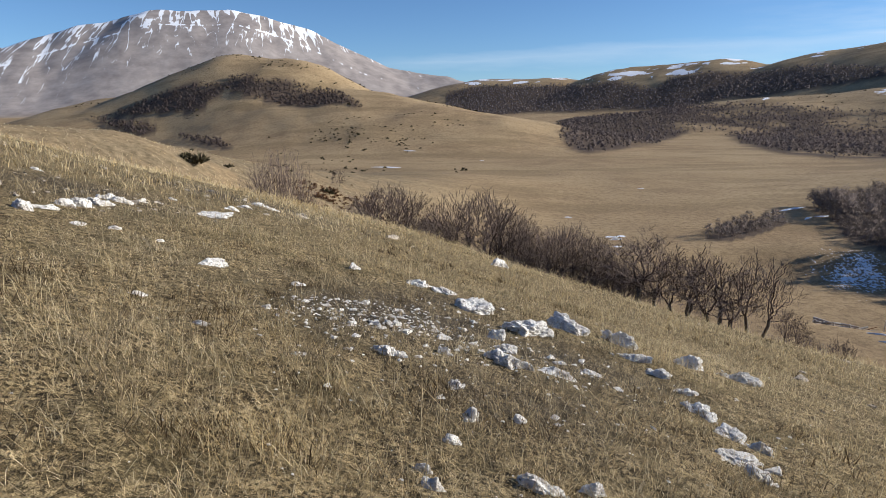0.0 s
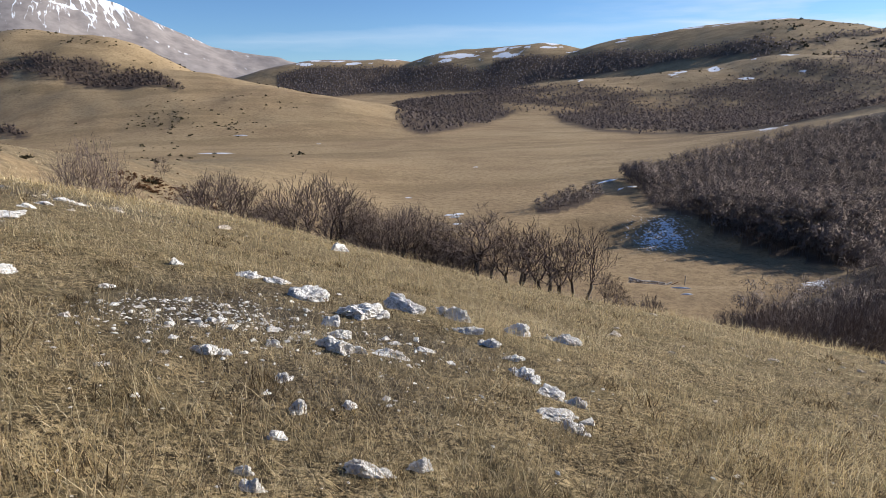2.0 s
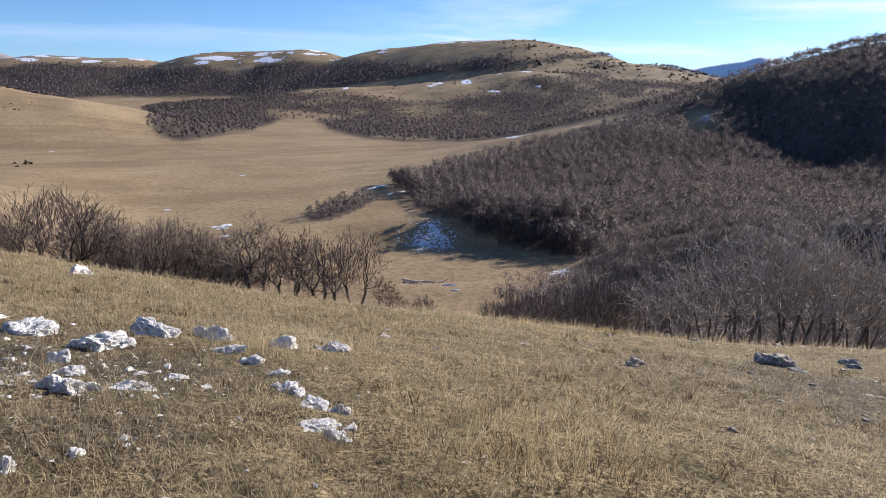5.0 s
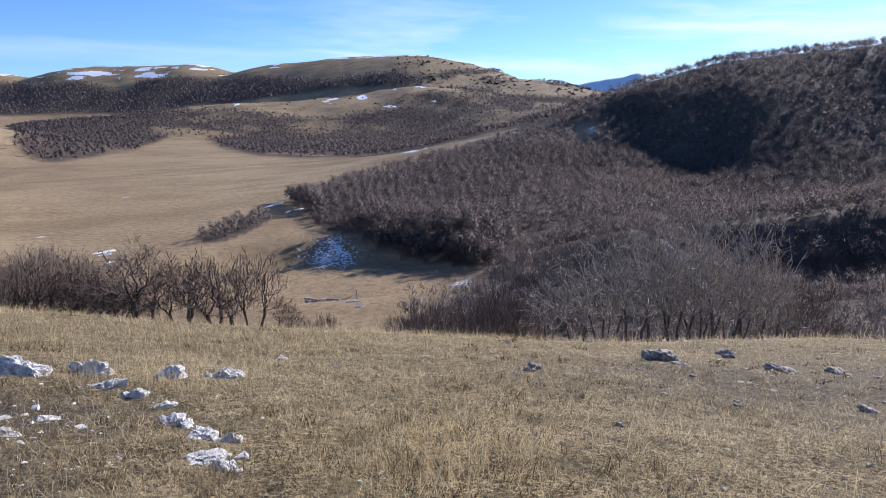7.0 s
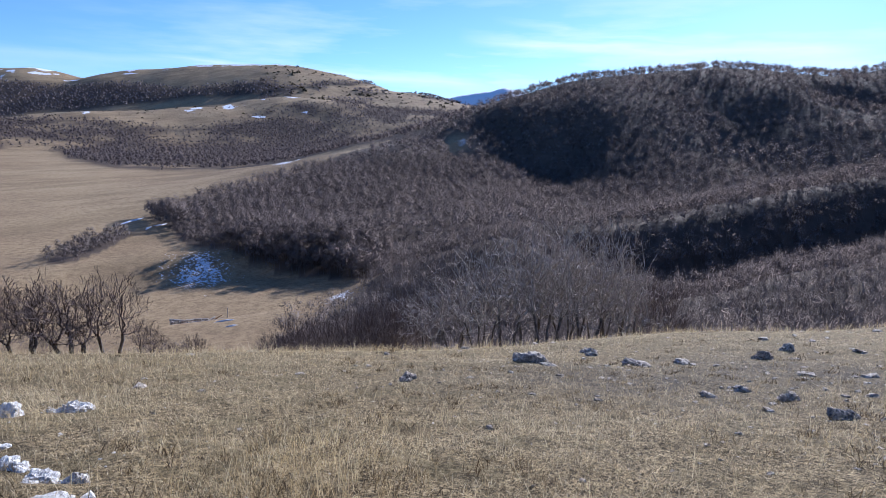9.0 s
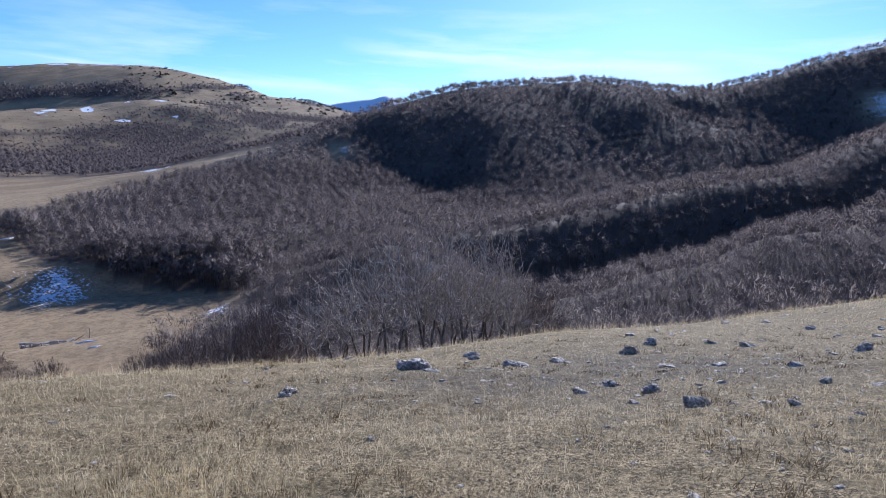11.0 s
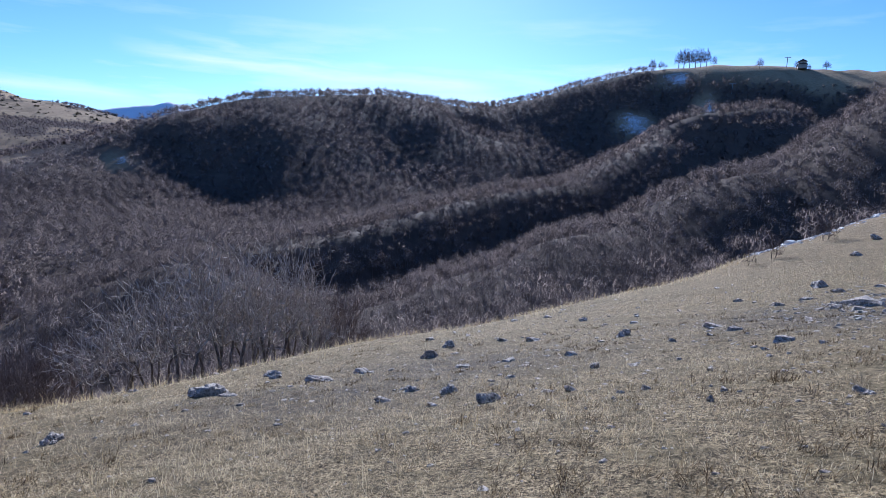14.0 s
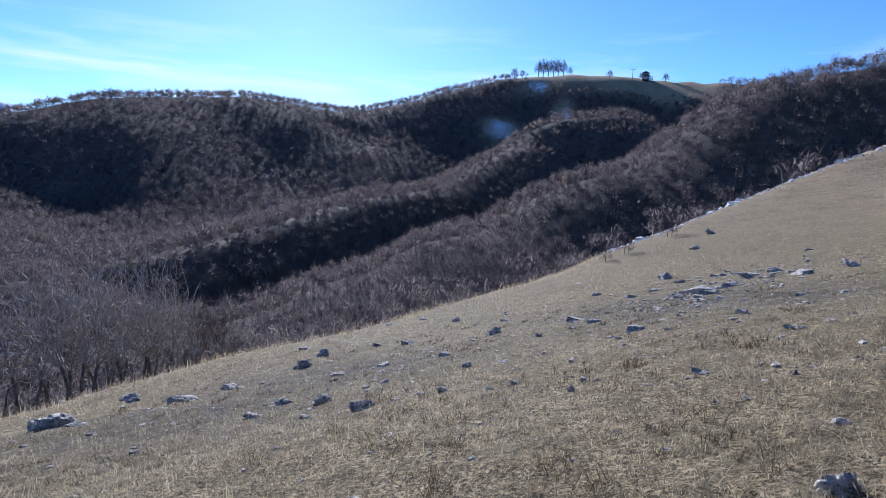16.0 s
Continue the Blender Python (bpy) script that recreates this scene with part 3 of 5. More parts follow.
def build_ground():
    bear = np.radians(np.concatenate([np.arange(-42, 138, 0.27), np.arange(138, 318, 4.0)]))
    rad = np.concatenate([[0.003, 0.3, 0.6], np.geomspace(0.9, 60, 170), np.geomspace(61.5, 1200, 120), np.geomspace(1220, 2600, 34), np.linspace(2650, 4950, 62)])
    nb, nr = len(bear), len(rad)
    x, y = rad[:, None] * np.sin(bear), rad[:, None] * np.cos(bear)
    x, y = x.ravel(), y.ravel()
    z = heights(x, y)
    verts = np.stack([x, y, z], 1)
    i, j = np.meshgrid(np.arange(nr - 1), np.arange(nb), indexing="ij")
    a, b2 = i * nb + j, i * nb + (j + 1) % nb
    faces = np.stack([a, a + nb, b2 + nb, b2], -1).reshape(-1, 4)
    ob = link_mesh("ground", verts, faces, GROUND, True)
    xx, yy, zz = verts.T
    r = np.hypot(xx, yy)
    b = np.degrees(np.arctan2(xx, yy))
    base = PLAIN + 36 * smooth(1000, 2800, r) + 1.5
    mask(ob, "far", smooth(40, 130, r))
    wood = np.maximum(wood_density(xx, yy, zz), far_wood_density(xx, yy, zz))
    mask(ob, "wood", wood)
    mask(ob, "pasture", smooth(66, 95, r) * (1 - smooth(430, 600, r)) * (1 - smooth(-6, 4, b)) * (b > -90))
    mask(ob, "scree", smooth(3050, 3300, r) * (b < 12) * smooth(-60, -45, b) + (r > 4300) * (b > 45))
    stony = np.exp(-(((xx + 0.5) / 1.5) ** 2 + ((yy - 7.6) / 2.0) ** 2))
    for sx, sy, sr in ((1.5, 7.0, 1.5), (0.6, 5.0, 1.2), (0.2, 9.6, 1.0), (15, 4, 4.5), (20, 1, 5), (24, -12.5, 6), (21, -15, 4), (-8, 13.5, 2.2), (-8, 25, 4)):
        stony = np.maximum(stony, 0.75 * np.exp(-((xx - sx) ** 2 + (yy - sy) ** 2) / sr ** 2))
    mask(ob, "stony", stony)
    # snow: the summit and its gullies, a ledge under the cliffs, drifts on the far tops, patches in the shade of the woods
    crest = np.interp(b, [-48, -34, -30, -24, -18, -15, -12, -9, -6.6, -3], [230, 355, 462, 600, 615, 570, 495, 395, 325, 252])
    down = (crest - zz) / 330
    fan = (b + 17) / (1 + 0.42 * np.clip(down, 0, 1.6)) + 1.6 * np.clip(down, 0, 1.6) * np.where(b < -19, -0.6, 0.25)
    on = (r > 3200) & (b < -1) & (b > -48)
    mask(ob, "fan", fan)
    mask(ob, "down", np.where(on, np.clip(down, 0, 3) * 2.0, 9.0))
    mask(ob, "summit", np.where(on, 0.02 + 0.13 * np.clip(1 - down / 0.2, 0, 1) - 0.22 * smooth(-12.5, -8.5, b), -3.0))
    s = np.zeros_like(xx)
    s = np.maximum(s, np.where((r > 4300) & (b > 45), smooth(130, 200, zz + 60 * wavy(xx, yy, 160, 33, 3)), 0))
    rise = zz - base
    drift = wavy(b * 90, rise * 15, 130, 34, 3)
    s = np.maximum(s, np.where((r > 2700) & (r < 3400) & (b > 2) & (b < 50), np.clip(0.2 + drift * 1.2, 0, 1) * smooth(115, 140, rise), 0))
    s = np.maximum(s, np.where((r > 1500) & (r < 2000) & (b > 24) & (b < 44), np.clip(0.1 + drift * 1.1, 0, 0.75) * smooth(45, 60, rise), 0))
    shreds = np.zeros_like(xx)
    for sb, sr, wb, wr in ((34.7, 248, 2.6, 15), (101.4, 885, 1.5, 32), (107.2, 950, 0.6, 30), (46.6, 182, 1.6, 9), (41.8, 640, 0.9, 40), (57.8, 604, 0.6, 12), (104.5, 1060, 1.2, 30)):
        spot = np.exp(-(((b - sb) / wb) ** 2 + ((r - sr) / wr) ** 2))
        s = np.maximum(s, 0.56 * np.sqrt(spot))
        shreds = np.maximum(shreds, (spot > 0.02) * 1.0)
    mask(ob, "shreds", shreds)
    mask(ob, "snow", s)
    return tagged(ob, "dry winter grassland with hills, woods and a snowy mountain", "ground", kind="structure")


ground = build_ground()

# ---- bare woods, too many to count ----
def twig_tree(rng, sprays, size, slim, low=0.0, clumps=4):
    """A leafless tree one metre high: a stem, and sprays of twigs inside and along the outside of the rounded lobes of the crown."""
    v, f, ways = [], [], []

    def tri(a, b, c, way=(0, 0, 1.0)):
        n = len(v)
        v.extend([a, b, c])
        ways.extend([way] * 3)
        f.append((n, n + 1, n + 2))

    for a in (0.0, 1.6):
        s = np.array((math.cos(a), math.sin(a), 0)) * 0.014
        tri(np.array((0, 0, -0.05)) - s, np.array((0, 0, -0.05)) + s, np.array((0.02, 0, 0.75)))
    if clumps == 1:
        lobes = [(0, 0, 0.56 - low, 0.40)]
    else:
        turn = rng.uniform(0, 6.283)
        lobes = [(0.17 * math.cos(turn + 6.283 * k / clumps), 0.17 * math.sin(turn + 6.283 * k / clumps), rng.uniform(0.46 - low, 0.74), rng.uniform(0.21, 0.29)) for k in range(clumps)]
    for k in range(sprays):
        cx, cy, cz, cr = lobes[k % len(lobes)]
        d = rng.normal(size=3)
        d[2] = abs(d[2]) if rng.uniform() < 0.85 else d[2] * 0.6
        d /= np.linalg.norm(d)
        p = np.array((cx, cy, cz)) + d * cr * np.array((1, 1, 1.15)) * (rng.uniform(0.8, 1.08) if k % 5 < 3 else rng.uniform(0.3, 0.75))
        p[2] = max(p[2], 0.18 - 0.8 * low)
        if k % 7 == 0:
            q = p + (d + np.array((0, 0, 0.5))) * cr * 0.35
            s = np.cross(d, rng.normal(size=3))
            s = s / (np.linalg.norm(s) + 1e-9) * size * 0.5
            tri(p - d * cr * 0.5 - s, p - d * cr * 0.5 + s, q, d)
            continue
        n = d + rng.normal(0, 0.28, 3)
        n /= np.linalg.norm(n)
        up = np.array((0, 0, 1.0)) + 0.6 * np.array((d[0], d[1], 0)) + rng.normal(0, 0.45, 3)
        up = up - n * up.dot(n)
        up /= np.linalg.norm(up) + 1e-9
        wide = 1.0 if k % 5 < 3 else 1.9
        out = np.cross(n, up) * size * wide * rng.uniform(0.7, 1.3)
        up = up * size * slim * wide ** 0.5 * rng.uniform(0.7, 1.3)
        tri(p - up * 0.6 - out, p - up * 0.6 + out, p + up * 0.9, d)
    ways = np.array(ways, float) + 0.35 * np.array(v) * np.array((2, 2, 0)) + np.array((0, 0, 0.15))
    return np.array(v), np.array(f), ways / np.linalg.norm(ways, axis=1)[:, None]


def scatter_wood(name, label, inner, outer, bearings, spacing, tall, sprays, size, slim, density, seed, material, low=0.0, clumps=4):
    rng = np.random.default_rng(seed)
    forms = [twig_tree(rng, sprays, size, slim, low, clumps) for _ in range(7)]
    # an uneven grid, so that crowns stand side by side
    steps, loose = np.arange(-outer, outer, spacing), 0.42 if outer < 1000 else 0.8
    x, y = np.meshgrid(steps, steps)
    x[1::2] += spacing / 2
    x, y = x.ravel() + rng.uniform(-loose, loose, x.size) * spacing, y.ravel() + rng.uniform(-loose, loose, x.size) * spacing
    r, b = np.hypot(x, y), np.degrees(np.arctan2(x, y))
    ring = (r > inner) & (r < outer) & (b > bearings[0]) & (b < bearings[1])
    x, y = x[ring], y[ring]
    n = len(x)
    z = heights(x, y)
    keep = rng.uniform(0, 1, n) < density(x, y, z)
    x, y, z = x[keep], y[keep], z[keep]
    n = len(x)
    tallness = tall * rng.uniform(0.72, 1.18, n) * np.interp(np.hypot(x, y), [60, 120], [0.6, 1.0]) * np.where(np.hypot(x - 128, y - 258) < 52, 0.5, 1.0)
    girth = tallness * rng.uniform(0.72, 1.02, n)
    turn = rng.uniform(0, 6.283, n)
    kind = rng.integers(0, len(forms), n)
    tone = rng.uniform(0, 1, n)
    vs, fs, ws, ts, count = [], [], [], [], 0
    for k, (fv, ff, fw) in enumerate(forms):
        m = np.where(kind == k)[0]
        c, s = np.cos(turn[m])[:, None], np.sin(turn[m])[:, None]
        px = (fv[:, 0] * c - fv[:, 1] * s) * girth[m, None] + x[m, None]
        py = (fv[:, 0] * s + fv[:, 1] * c) * girth[m, None] + y[m, None]
        pz = fv[:, 2] * tallness[m, None] + z[m, None]
        vs.append(np.stack([px, py, pz], -1).reshape(-1, 3))
        ws.append(np.stack([fw[:, 0] * c - fw[:, 1] * s, fw[:, 0] * s + fw[:, 1] * c, fw[:, 2] + 0 * c], -1).reshape(-1, 3))
        ts.append(np.repeat(tone[m], len(fv)))
        fs.append((ff[None] + (np.arange(len(m)) * len(fv))[:, None, None]).reshape(-1, 3) + count)
        count += len(m) * len(fv)
    ob = link_mesh(name, np.vstack(vs), np.vstack(fs), material)
    # the way each spray faces, for the soft shading of rounded crowns
    ob.data.attributes.new("crown_way", "FLOAT_VECTOR", "POINT").data.foreach_set("vector", np.vstack(ws).astype(np.float32).ravel())
    mask(ob, "tone", np.concatenate(ts))
    return tagged(ob, label, "woodland", kind="stuff")


def slope_scrub(x, y, z):
    """Brown scrub just over the brow of the meadow."""
    b = np.degrees(np.arctan2(x, y))
    o = edge_overrun(x, y)
    return ((o > 9) & (o < 34) & (b > 9) & (b < 36.5)) * np.interp(b, [9, 13, 30, 36.5], [0.2, 0.9, 0.9, 0.4])


def wood_foot(x, y, z):
    """The close margin of the wood at the edge of the valley floor, and the thicket on the bank."""
    b, r = np.degrees(np.arctan2(x, y)), np.hypot(x, y)
    foot = np.interp(b, [30.4, 31.9, 33.5, 36, 40, 46, 51, 60], [365, 335, 280, 262, 246, 238, 230, 215])
    return wood_density(x, y, z) * ((r < foot + 40) & (r > foot - 8) | (b < 31))


def hill_face(x, y, z):
    """The wooded hill as far as a little beyond its crest."""
    crest_b, crest_r = np.array([(b, r) for b, r, _, _ in WOODED_HILL]).T
    return wood_density(x, y, z) * (np.hypot(x, y) < np.interp(np.degrees(np.arctan2(x, y)), crest_b, crest_r) + 60)


scatter_wood("hillside_scrub", "leafless brown scrub below the brow of the meadow", 40, 90, (8, 38), 1.6, 2.4, 110, 0.0055, 12, slope_scrub, 2, CROWN)
scatter_wood("wood_margin", "close leafless margin of the beech wood on the valley floor", 225, 400, (20, 56), 4.2, 13.0, 190, 0.015, 2.6, wood_foot, 8, CROWN, 0.26, 3)
scatter_wood("bare_wood", "bare brown beech wood on the near side of the valley", 40, 262, (20, 140), 3.7, 9.5, 116, 0.005, 13, wood_density, 3, CROWN, 0.12, 2)
scatter_wood("bare_wood", "bare grey-brown beech wood at the foot of the hill", 262, 540, (20, 136), 5.5, 9.5, 84, 0.024, 2.0, wood_density, 7, CROWN, 0.05, 1)
scatter_wood("hillside_wood", "bare grey-brown beech wood covering the hill", 540, 1170, (40, 133), 7.4, 10.5, 42, 0.038, 1.6, hill_face, 4, CROWN, 0.05, 1)
scatter_wood("spur_wood", "patchy bare wood on the far spur and hills", 700, 2050, (9, 66), 8.8, 9, 19, 0.07, 1.4, far_wood_density, 5, CROWN_SPUR, 0.08, 1)
scatter_wood("brown_hill_wood", "dark close bare wood on the flank of the brown hill", 380, 1460, (-30, -6), 6.0, 7, 26, 0.065, 1.4, far_wood_density, 15, CROWN_DARK, 0.08, 1)
scatter_wood("far_hill_wood", "dark bare wood on the far hills", 2050, 3250, (-6, 64), 14.0, 13, 13, 0.1, 1.3, far_wood_density, 6, CROWN_FAR, 0.08, 1)

# ---- single bare trees ----
def part(name, ob, parent, label=""):
    """Hang a mesh object under its thing."""
    ob.name = name
    ob.parent = parent
    if label:
        ob["label"] = label
    return ob


def tubes(segments, sides):
    """Tapered tubes: rows of start, end, start radius, end radius. Corners and quads."""
    p, q, r0, r1 = (np.array([s[i] for s in segments], float) for i in range(4))
    d = q - p
    d /= np.linalg.norm(d, axis=1)[:, None] + 1e-9
    ref = np.where(np.abs(d[:, 2:3]) < 0.9, np.array([[0, 0, 1.0]]), np.array([[1.0, 0, 0]]))
    u = np.cross(d, ref)
    u /= np.linalg.norm(u, axis=1)[:, None]
    w = np.cross(d, u)
    ang = np.arange(sides) * 2 * np.pi / sides
    ring = u[:, None] * np.cos(ang)[None, :, None] + w[:, None] * np.sin(ang)[None, :, None]
    v = np.concatenate([p[:, None] + ring * r0[:, None, None], q[:, None] + ring * r1[:, None, None]], 1).reshape(-1, 3)
    i = np.arange(sides)
    j = (i + 1) % sides
    quad = np.stack([i, j, j + sides, i + sides], 1)
    f = (quad[None] + (np.arange(len(segments)) * 2 * sides)[:, None, None]).reshape(-1, 4)
    return v, f


def ribbons(segments, first):
    """Fine twigs as narrow tapered blades."""
    v, f = tubes(segments, 3)
    v = v.reshape(-1, 2, 3, 3)[:, :, :2].reshape(-1, 3)
    i = np.arange(len(segments))[:, None] * 4 + np.array([[0, 1, 3, 2]])
    return v, i + first


def bough(rng, start, points, level, spec, thin, out):
    """A bough that reaches towards the points it feeds, then divides among them."""
    reach, split, wander, rise = spec[min(level, len(spec) - 1)]
    middle = points.mean(0)
    last = len(points) == 1
    end = points[0] if last else start + (middle - start) * reach
    span = np.linalg.norm(end - start)
    steps = 6 if level == 0 else 4 if level == 1 else 3 if level == 2 else 2
    r0, r1 = thin * len(points) ** 0.47, thin * max(len(points) * 0.75, 0.7) ** 0.47
    p = np.array(start, float)
    for k in range(1, steps + 1):
        t = k / steps
        q = start + (end - start) * t + rng.normal(0, wander * span / steps, 3) * (k < steps or not last)
        q[2] -= rise * span * math.sin(math.pi * t)
        out[min(level, 3)].append((p, q, r0 + (r1 - r0) * (k - 1) / steps, r0 + (r1 - r0) * t))
        p = q
    if last:
        return
    split = min(split, len(points))
    seeds = points[rng.choice(len(points), split, replace=False)]
    owner = np.argmin(np.linalg.norm(points[:, None] - seeds[None], axis=2), axis=1)
    for k in range(split):
        if (owner == k).any():
            bough(rng, p, points[owner == k], level + 1, spec, thin, out)


def bare_tree(name, seed, stems, tips, thin, spec, height_to, width_to, label, category="tree", twigs=None, low=0.3, inner=0.7, fine=0.02, spray=5, sprig=0.05, tangle=0.55):
    """A leafless tree: each stem a part, limbs and twigs the crown. tips: how many twig ends fill the crown; low: how far down it reaches."""
    rng = np.random.default_rng(seed)
    out = [[] for _ in range(4)]
    d = rng.normal(size=(tips * 4, 3))
    d /= np.linalg.norm(d, axis=1)[:, None]
    d = d[d[:, 2] > -0.3][:tips]
    lobes = 1 + 0.12 * np.sin(3 * np.arctan2(d[:, 1], d[:, 0]) + seed) + rng.normal(0, 0.03, len(d))
    far = (rng.uniform(inner ** 4, 1.0, len(d)) ** 0.25 * lobes)[:, None]
    ends = d * far * np.array((width_to / 2, width_to / 2, height_to * (1 - low))) + np.array((0, 0, height_to * low))
    bearing = (np.arctan2(ends[:, 1], ends[:, 0]) + rng.normal(0, 0.5, len(ends))) % (2 * math.pi)
    order = np.argsort(bearing)
    for s, lot in enumerate(np.array_split(order, stems)):
        a = 6.283 * (s + 0.5) / stems
        foot = np.array((0.05 * width_to * math.cos(a) * (stems > 1), 0.05 * width_to * math.sin(a) * (stems > 1), -0.5))
        bough(rng, foot, ends[lot], 0, spec, thin, out)
    empty = new(name)
    for s in range(stems):
        tv, tf = tubes(out[0][s * 6:(s + 1) * 6], 6)
        part("stem", link_mesh("stem", tv, tf, BARK, True), empty)
    lv, lf = tubes(out[1] + out[2], 3)
    # every twig end splits into a spray of finer twigs
    core = np.array((0, 0, height_to * low * 0.8))
    for end in ends:
        way = (end - core) / (np.linalg.norm(end - core) + 1e-9)
        for _ in range(spray):
            go = way * 0.9 + np.array((0, 0, 0.12)) + rng.normal(0, tangle, 3)
            go *= rng.uniform(0.6, 1.4) * sprig * height_to / np.linalg.norm(go)
            root = end + (core - end) * rng.uniform(0, 0.38) ** 1.4 + rng.normal(0, 0.012 * height_to, 3)
            out[3].append((root, root + go, fine * 0.3, fine * 0.25))
    wv, wf = ribbons([(p, q, max(a * 1.4, fine * 0.7), max(b * 1.3, fine * 0.4)) for p, q, a, b in out[3]], len(lv))
    part("crown", link_mesh("crown", np.vstack([lv, wv]), np.vstack([lf, wf]), twigs or TWIG, True), empty, "bare brown limbs and twigs" if twigs is None else "bare grey limbs and twigs, pale as if sunlit")
    return tagged(empty, label, category)


# how far each bough reaches towards its points, into how many it divides, how it wanders, how it sags; one row a level
DOME = [(0.5, 5, 0.05, 0.05), (0.45, 4, 0.08, 0.05), (0.45, 4, 0.10, 0.03), (0.5, 3, 0.12, 0.02)]
GAUNT = [(0.55, 5, 0.09, 0.0), (0.5, 4, 0.18, 0.12), (0.5, 3, 0.22, 0.06), (0.5, 3, 0.25, 0.0)]
COPSE = [(0.5, 5, 0.07, 0.0), (0.5, 4, 0.22, 0.1), (0.5, 3, 0.4, 0.05), (0.55, 3, 0.45, 0.02)]


def plant(proto, bearing, r, tall, wide, proto_tall, proto_wide, turn):
    """A copy of a tree at its place, brought to its own height and spread."""
    x, y = at(bearing, r)
    ob = copy_thing(proto, pose(x, y, height(x, y), 0, 0, turn))
    ob.scale = (wide / proto_wide * 1.05, wide / proto_wide * 1.05, tall / proto_tall * 1.08)
    return ob


def stand(rows, protos, group, proto_tall, proto_wide):
    rng = random.Random(len(rows))
    for k, (b, r, tall, wide) in enumerate(rows):
        ob = plant(protos[k % len(protos)], b, r, tall, wide, proto_tall, proto_wide, rng.uniform(0, 360))
        ob["group"] = group


domes = [bare_tree("beech_tree", 40 + k, 8, 1000, 0.0115, DOME, 8, 8, "leafless multi-stemmed beech with a rounded crown, below the meadow's brow", low=0.3, inner=0.4, fine=0.018, spray=6, sprig=0.05) for k in range(3)]
gaunts = [bare_tree("bare_tree", 60 + k, 1 + k % 2, 150, 0.0125, GAUNT, 6, 4.4, "gaunt crooked leafless tree at the edge of the slope", low=0.46, inner=0.15, fine=0.018, spray=6, sprig=0.07, tangle=0.7) for k in range(4)]
copses = [bare_tree("copse_tree", 80 + k, 2 + k % 3, 95, 0.0205, COPSE, 10, 7.5, "tall leafless grey tree with twigs coloured as sunlit, in a copse", twigs=PALE_TWIG, low=0.46, inner=0.3, spray=2, fine=0.046, sprig=0.075, tangle=0.9) for k in range(4)]
bushes = [bare_tree("bare_bush", 90 + k, 9, 300, 0.006, DOME, 4, 4.6, "low leafless brown bush", "bush", low=0.25, inner=0.4, fine=0.014, spray=7, sprig=0.07) for k in range(2)]

# bearing, distance, height, spread
BEECHES = [(-14.9, 72, 10.2, 8.8), (-5.4, 55.7, 5.1, 9.6), (-0.9, 55.4, 3.8, 6.4), (3.1, 52.2, 5.9, 10.4), (6.4, 52.3, 5.3, 7.0), (9.4, 49.5, 4.6, 7.6), (12.0, 49.9, 5.2, 7.6), (14.6, 50.2, 4.5, 6.6), (16.6, 47.7, 3.4, 5.4)]
GAUNT_TREES = [(17.8, 46.2, 5.9, 4.4), (19.3, 46.9, 5.6, 3.6), (16.6, 49.0, 3.1, 3.0), (21.5, 45.7, 4.4, 3.5), (22.2, 46.7, 5.4, 3.2), (24.4, 44.2, 5.3, 4.0), (25.7, 45.1, 4.3, 3.1), (27.7, 45.7, 5.9, 3.3), (29.9, 43.3, 3.0, 0.9), (30.8, 44.2, 2.5, 1.2)]
COPSE_TREES = [(55.2, 52, 6.6, 4.6), (58.0, 54, 8.6, 6.0), (60.5, 52, 10.1, 6.0), (62.9, 50, 10.6, 6.0), (64.8, 53, 11.6, 6.4), (66.6, 50, 11.0, 6.4), (68.6, 54, 11.4, 6.4), (70.3, 52, 11.0, 6.2), (72.4, 55, 10.7, 6.0), (71.2, 58, 12.8, 5.4), (74.1, 54, 7.9, 5.0)]
BUSHES = [(40.8, 55, 2.8, 3.4), (42.9, 58, 4.2, 4.2), (45.4, 60, 5.0, 4.4), (47.8, 60, 5.8, 4.8), (50.5, 60, 6.9, 5.2), (53.1, 58, 7.1, 5.2), (31.4, 52, 2.2, 3.2), (33.9, 54, 2.6, 3.4), (44.2, 55, 3.4, 3.6), (49.2, 56, 5.0, 4.4), (51.8, 55, 5.2, 4.6), (76.5, 55, 6.0, 4.6), (46.5, 54, 3.6, 3.8)]
stand(BEECHES, domes, "beeches below the meadow", 7.9, 7.4)
stand(GAUNT_TREES, gaunts, "gaunt trees at the slope", 6, 2.7)
stand(COPSE_TREES, copses, "copse below the meadow", 10, 5.8)
stand(BUSHES, bushes, "bare bushes below the meadow", 4, 4)
for lot in (domes, gaunts, copses, bushes):
    for proto in lot:
        for o in (*proto.children_recursive, proto):
            bpy.data.objects.remove(o)
# a few saplings on the brow
plant_rows = [(116.6, 73, 3.4, 2.6), (113.2, 66, 2.2, 1.8), (111.5, 64, 1.8, 1.4), (-9.6, 236, 6.5, 6.0)]
sapling = bare_tree("sapling", 97, 2, 130, 0.006, GAUNT, 3, 2.4, "small leafless sapling on the brow of the slope")
for k, (b, r, tall, wide) in enumerate(plant_rows[1:]):
    plant(sapling, b, r, tall, wide, 3, 2.4, 70 * k)["group"] = "saplings on the brow"
_x, _y = at(116.6, 73)
sapling.matrix_basis = pose(_x, _y, height(_x, _y))
sapling["group"] = "saplings on the brow"

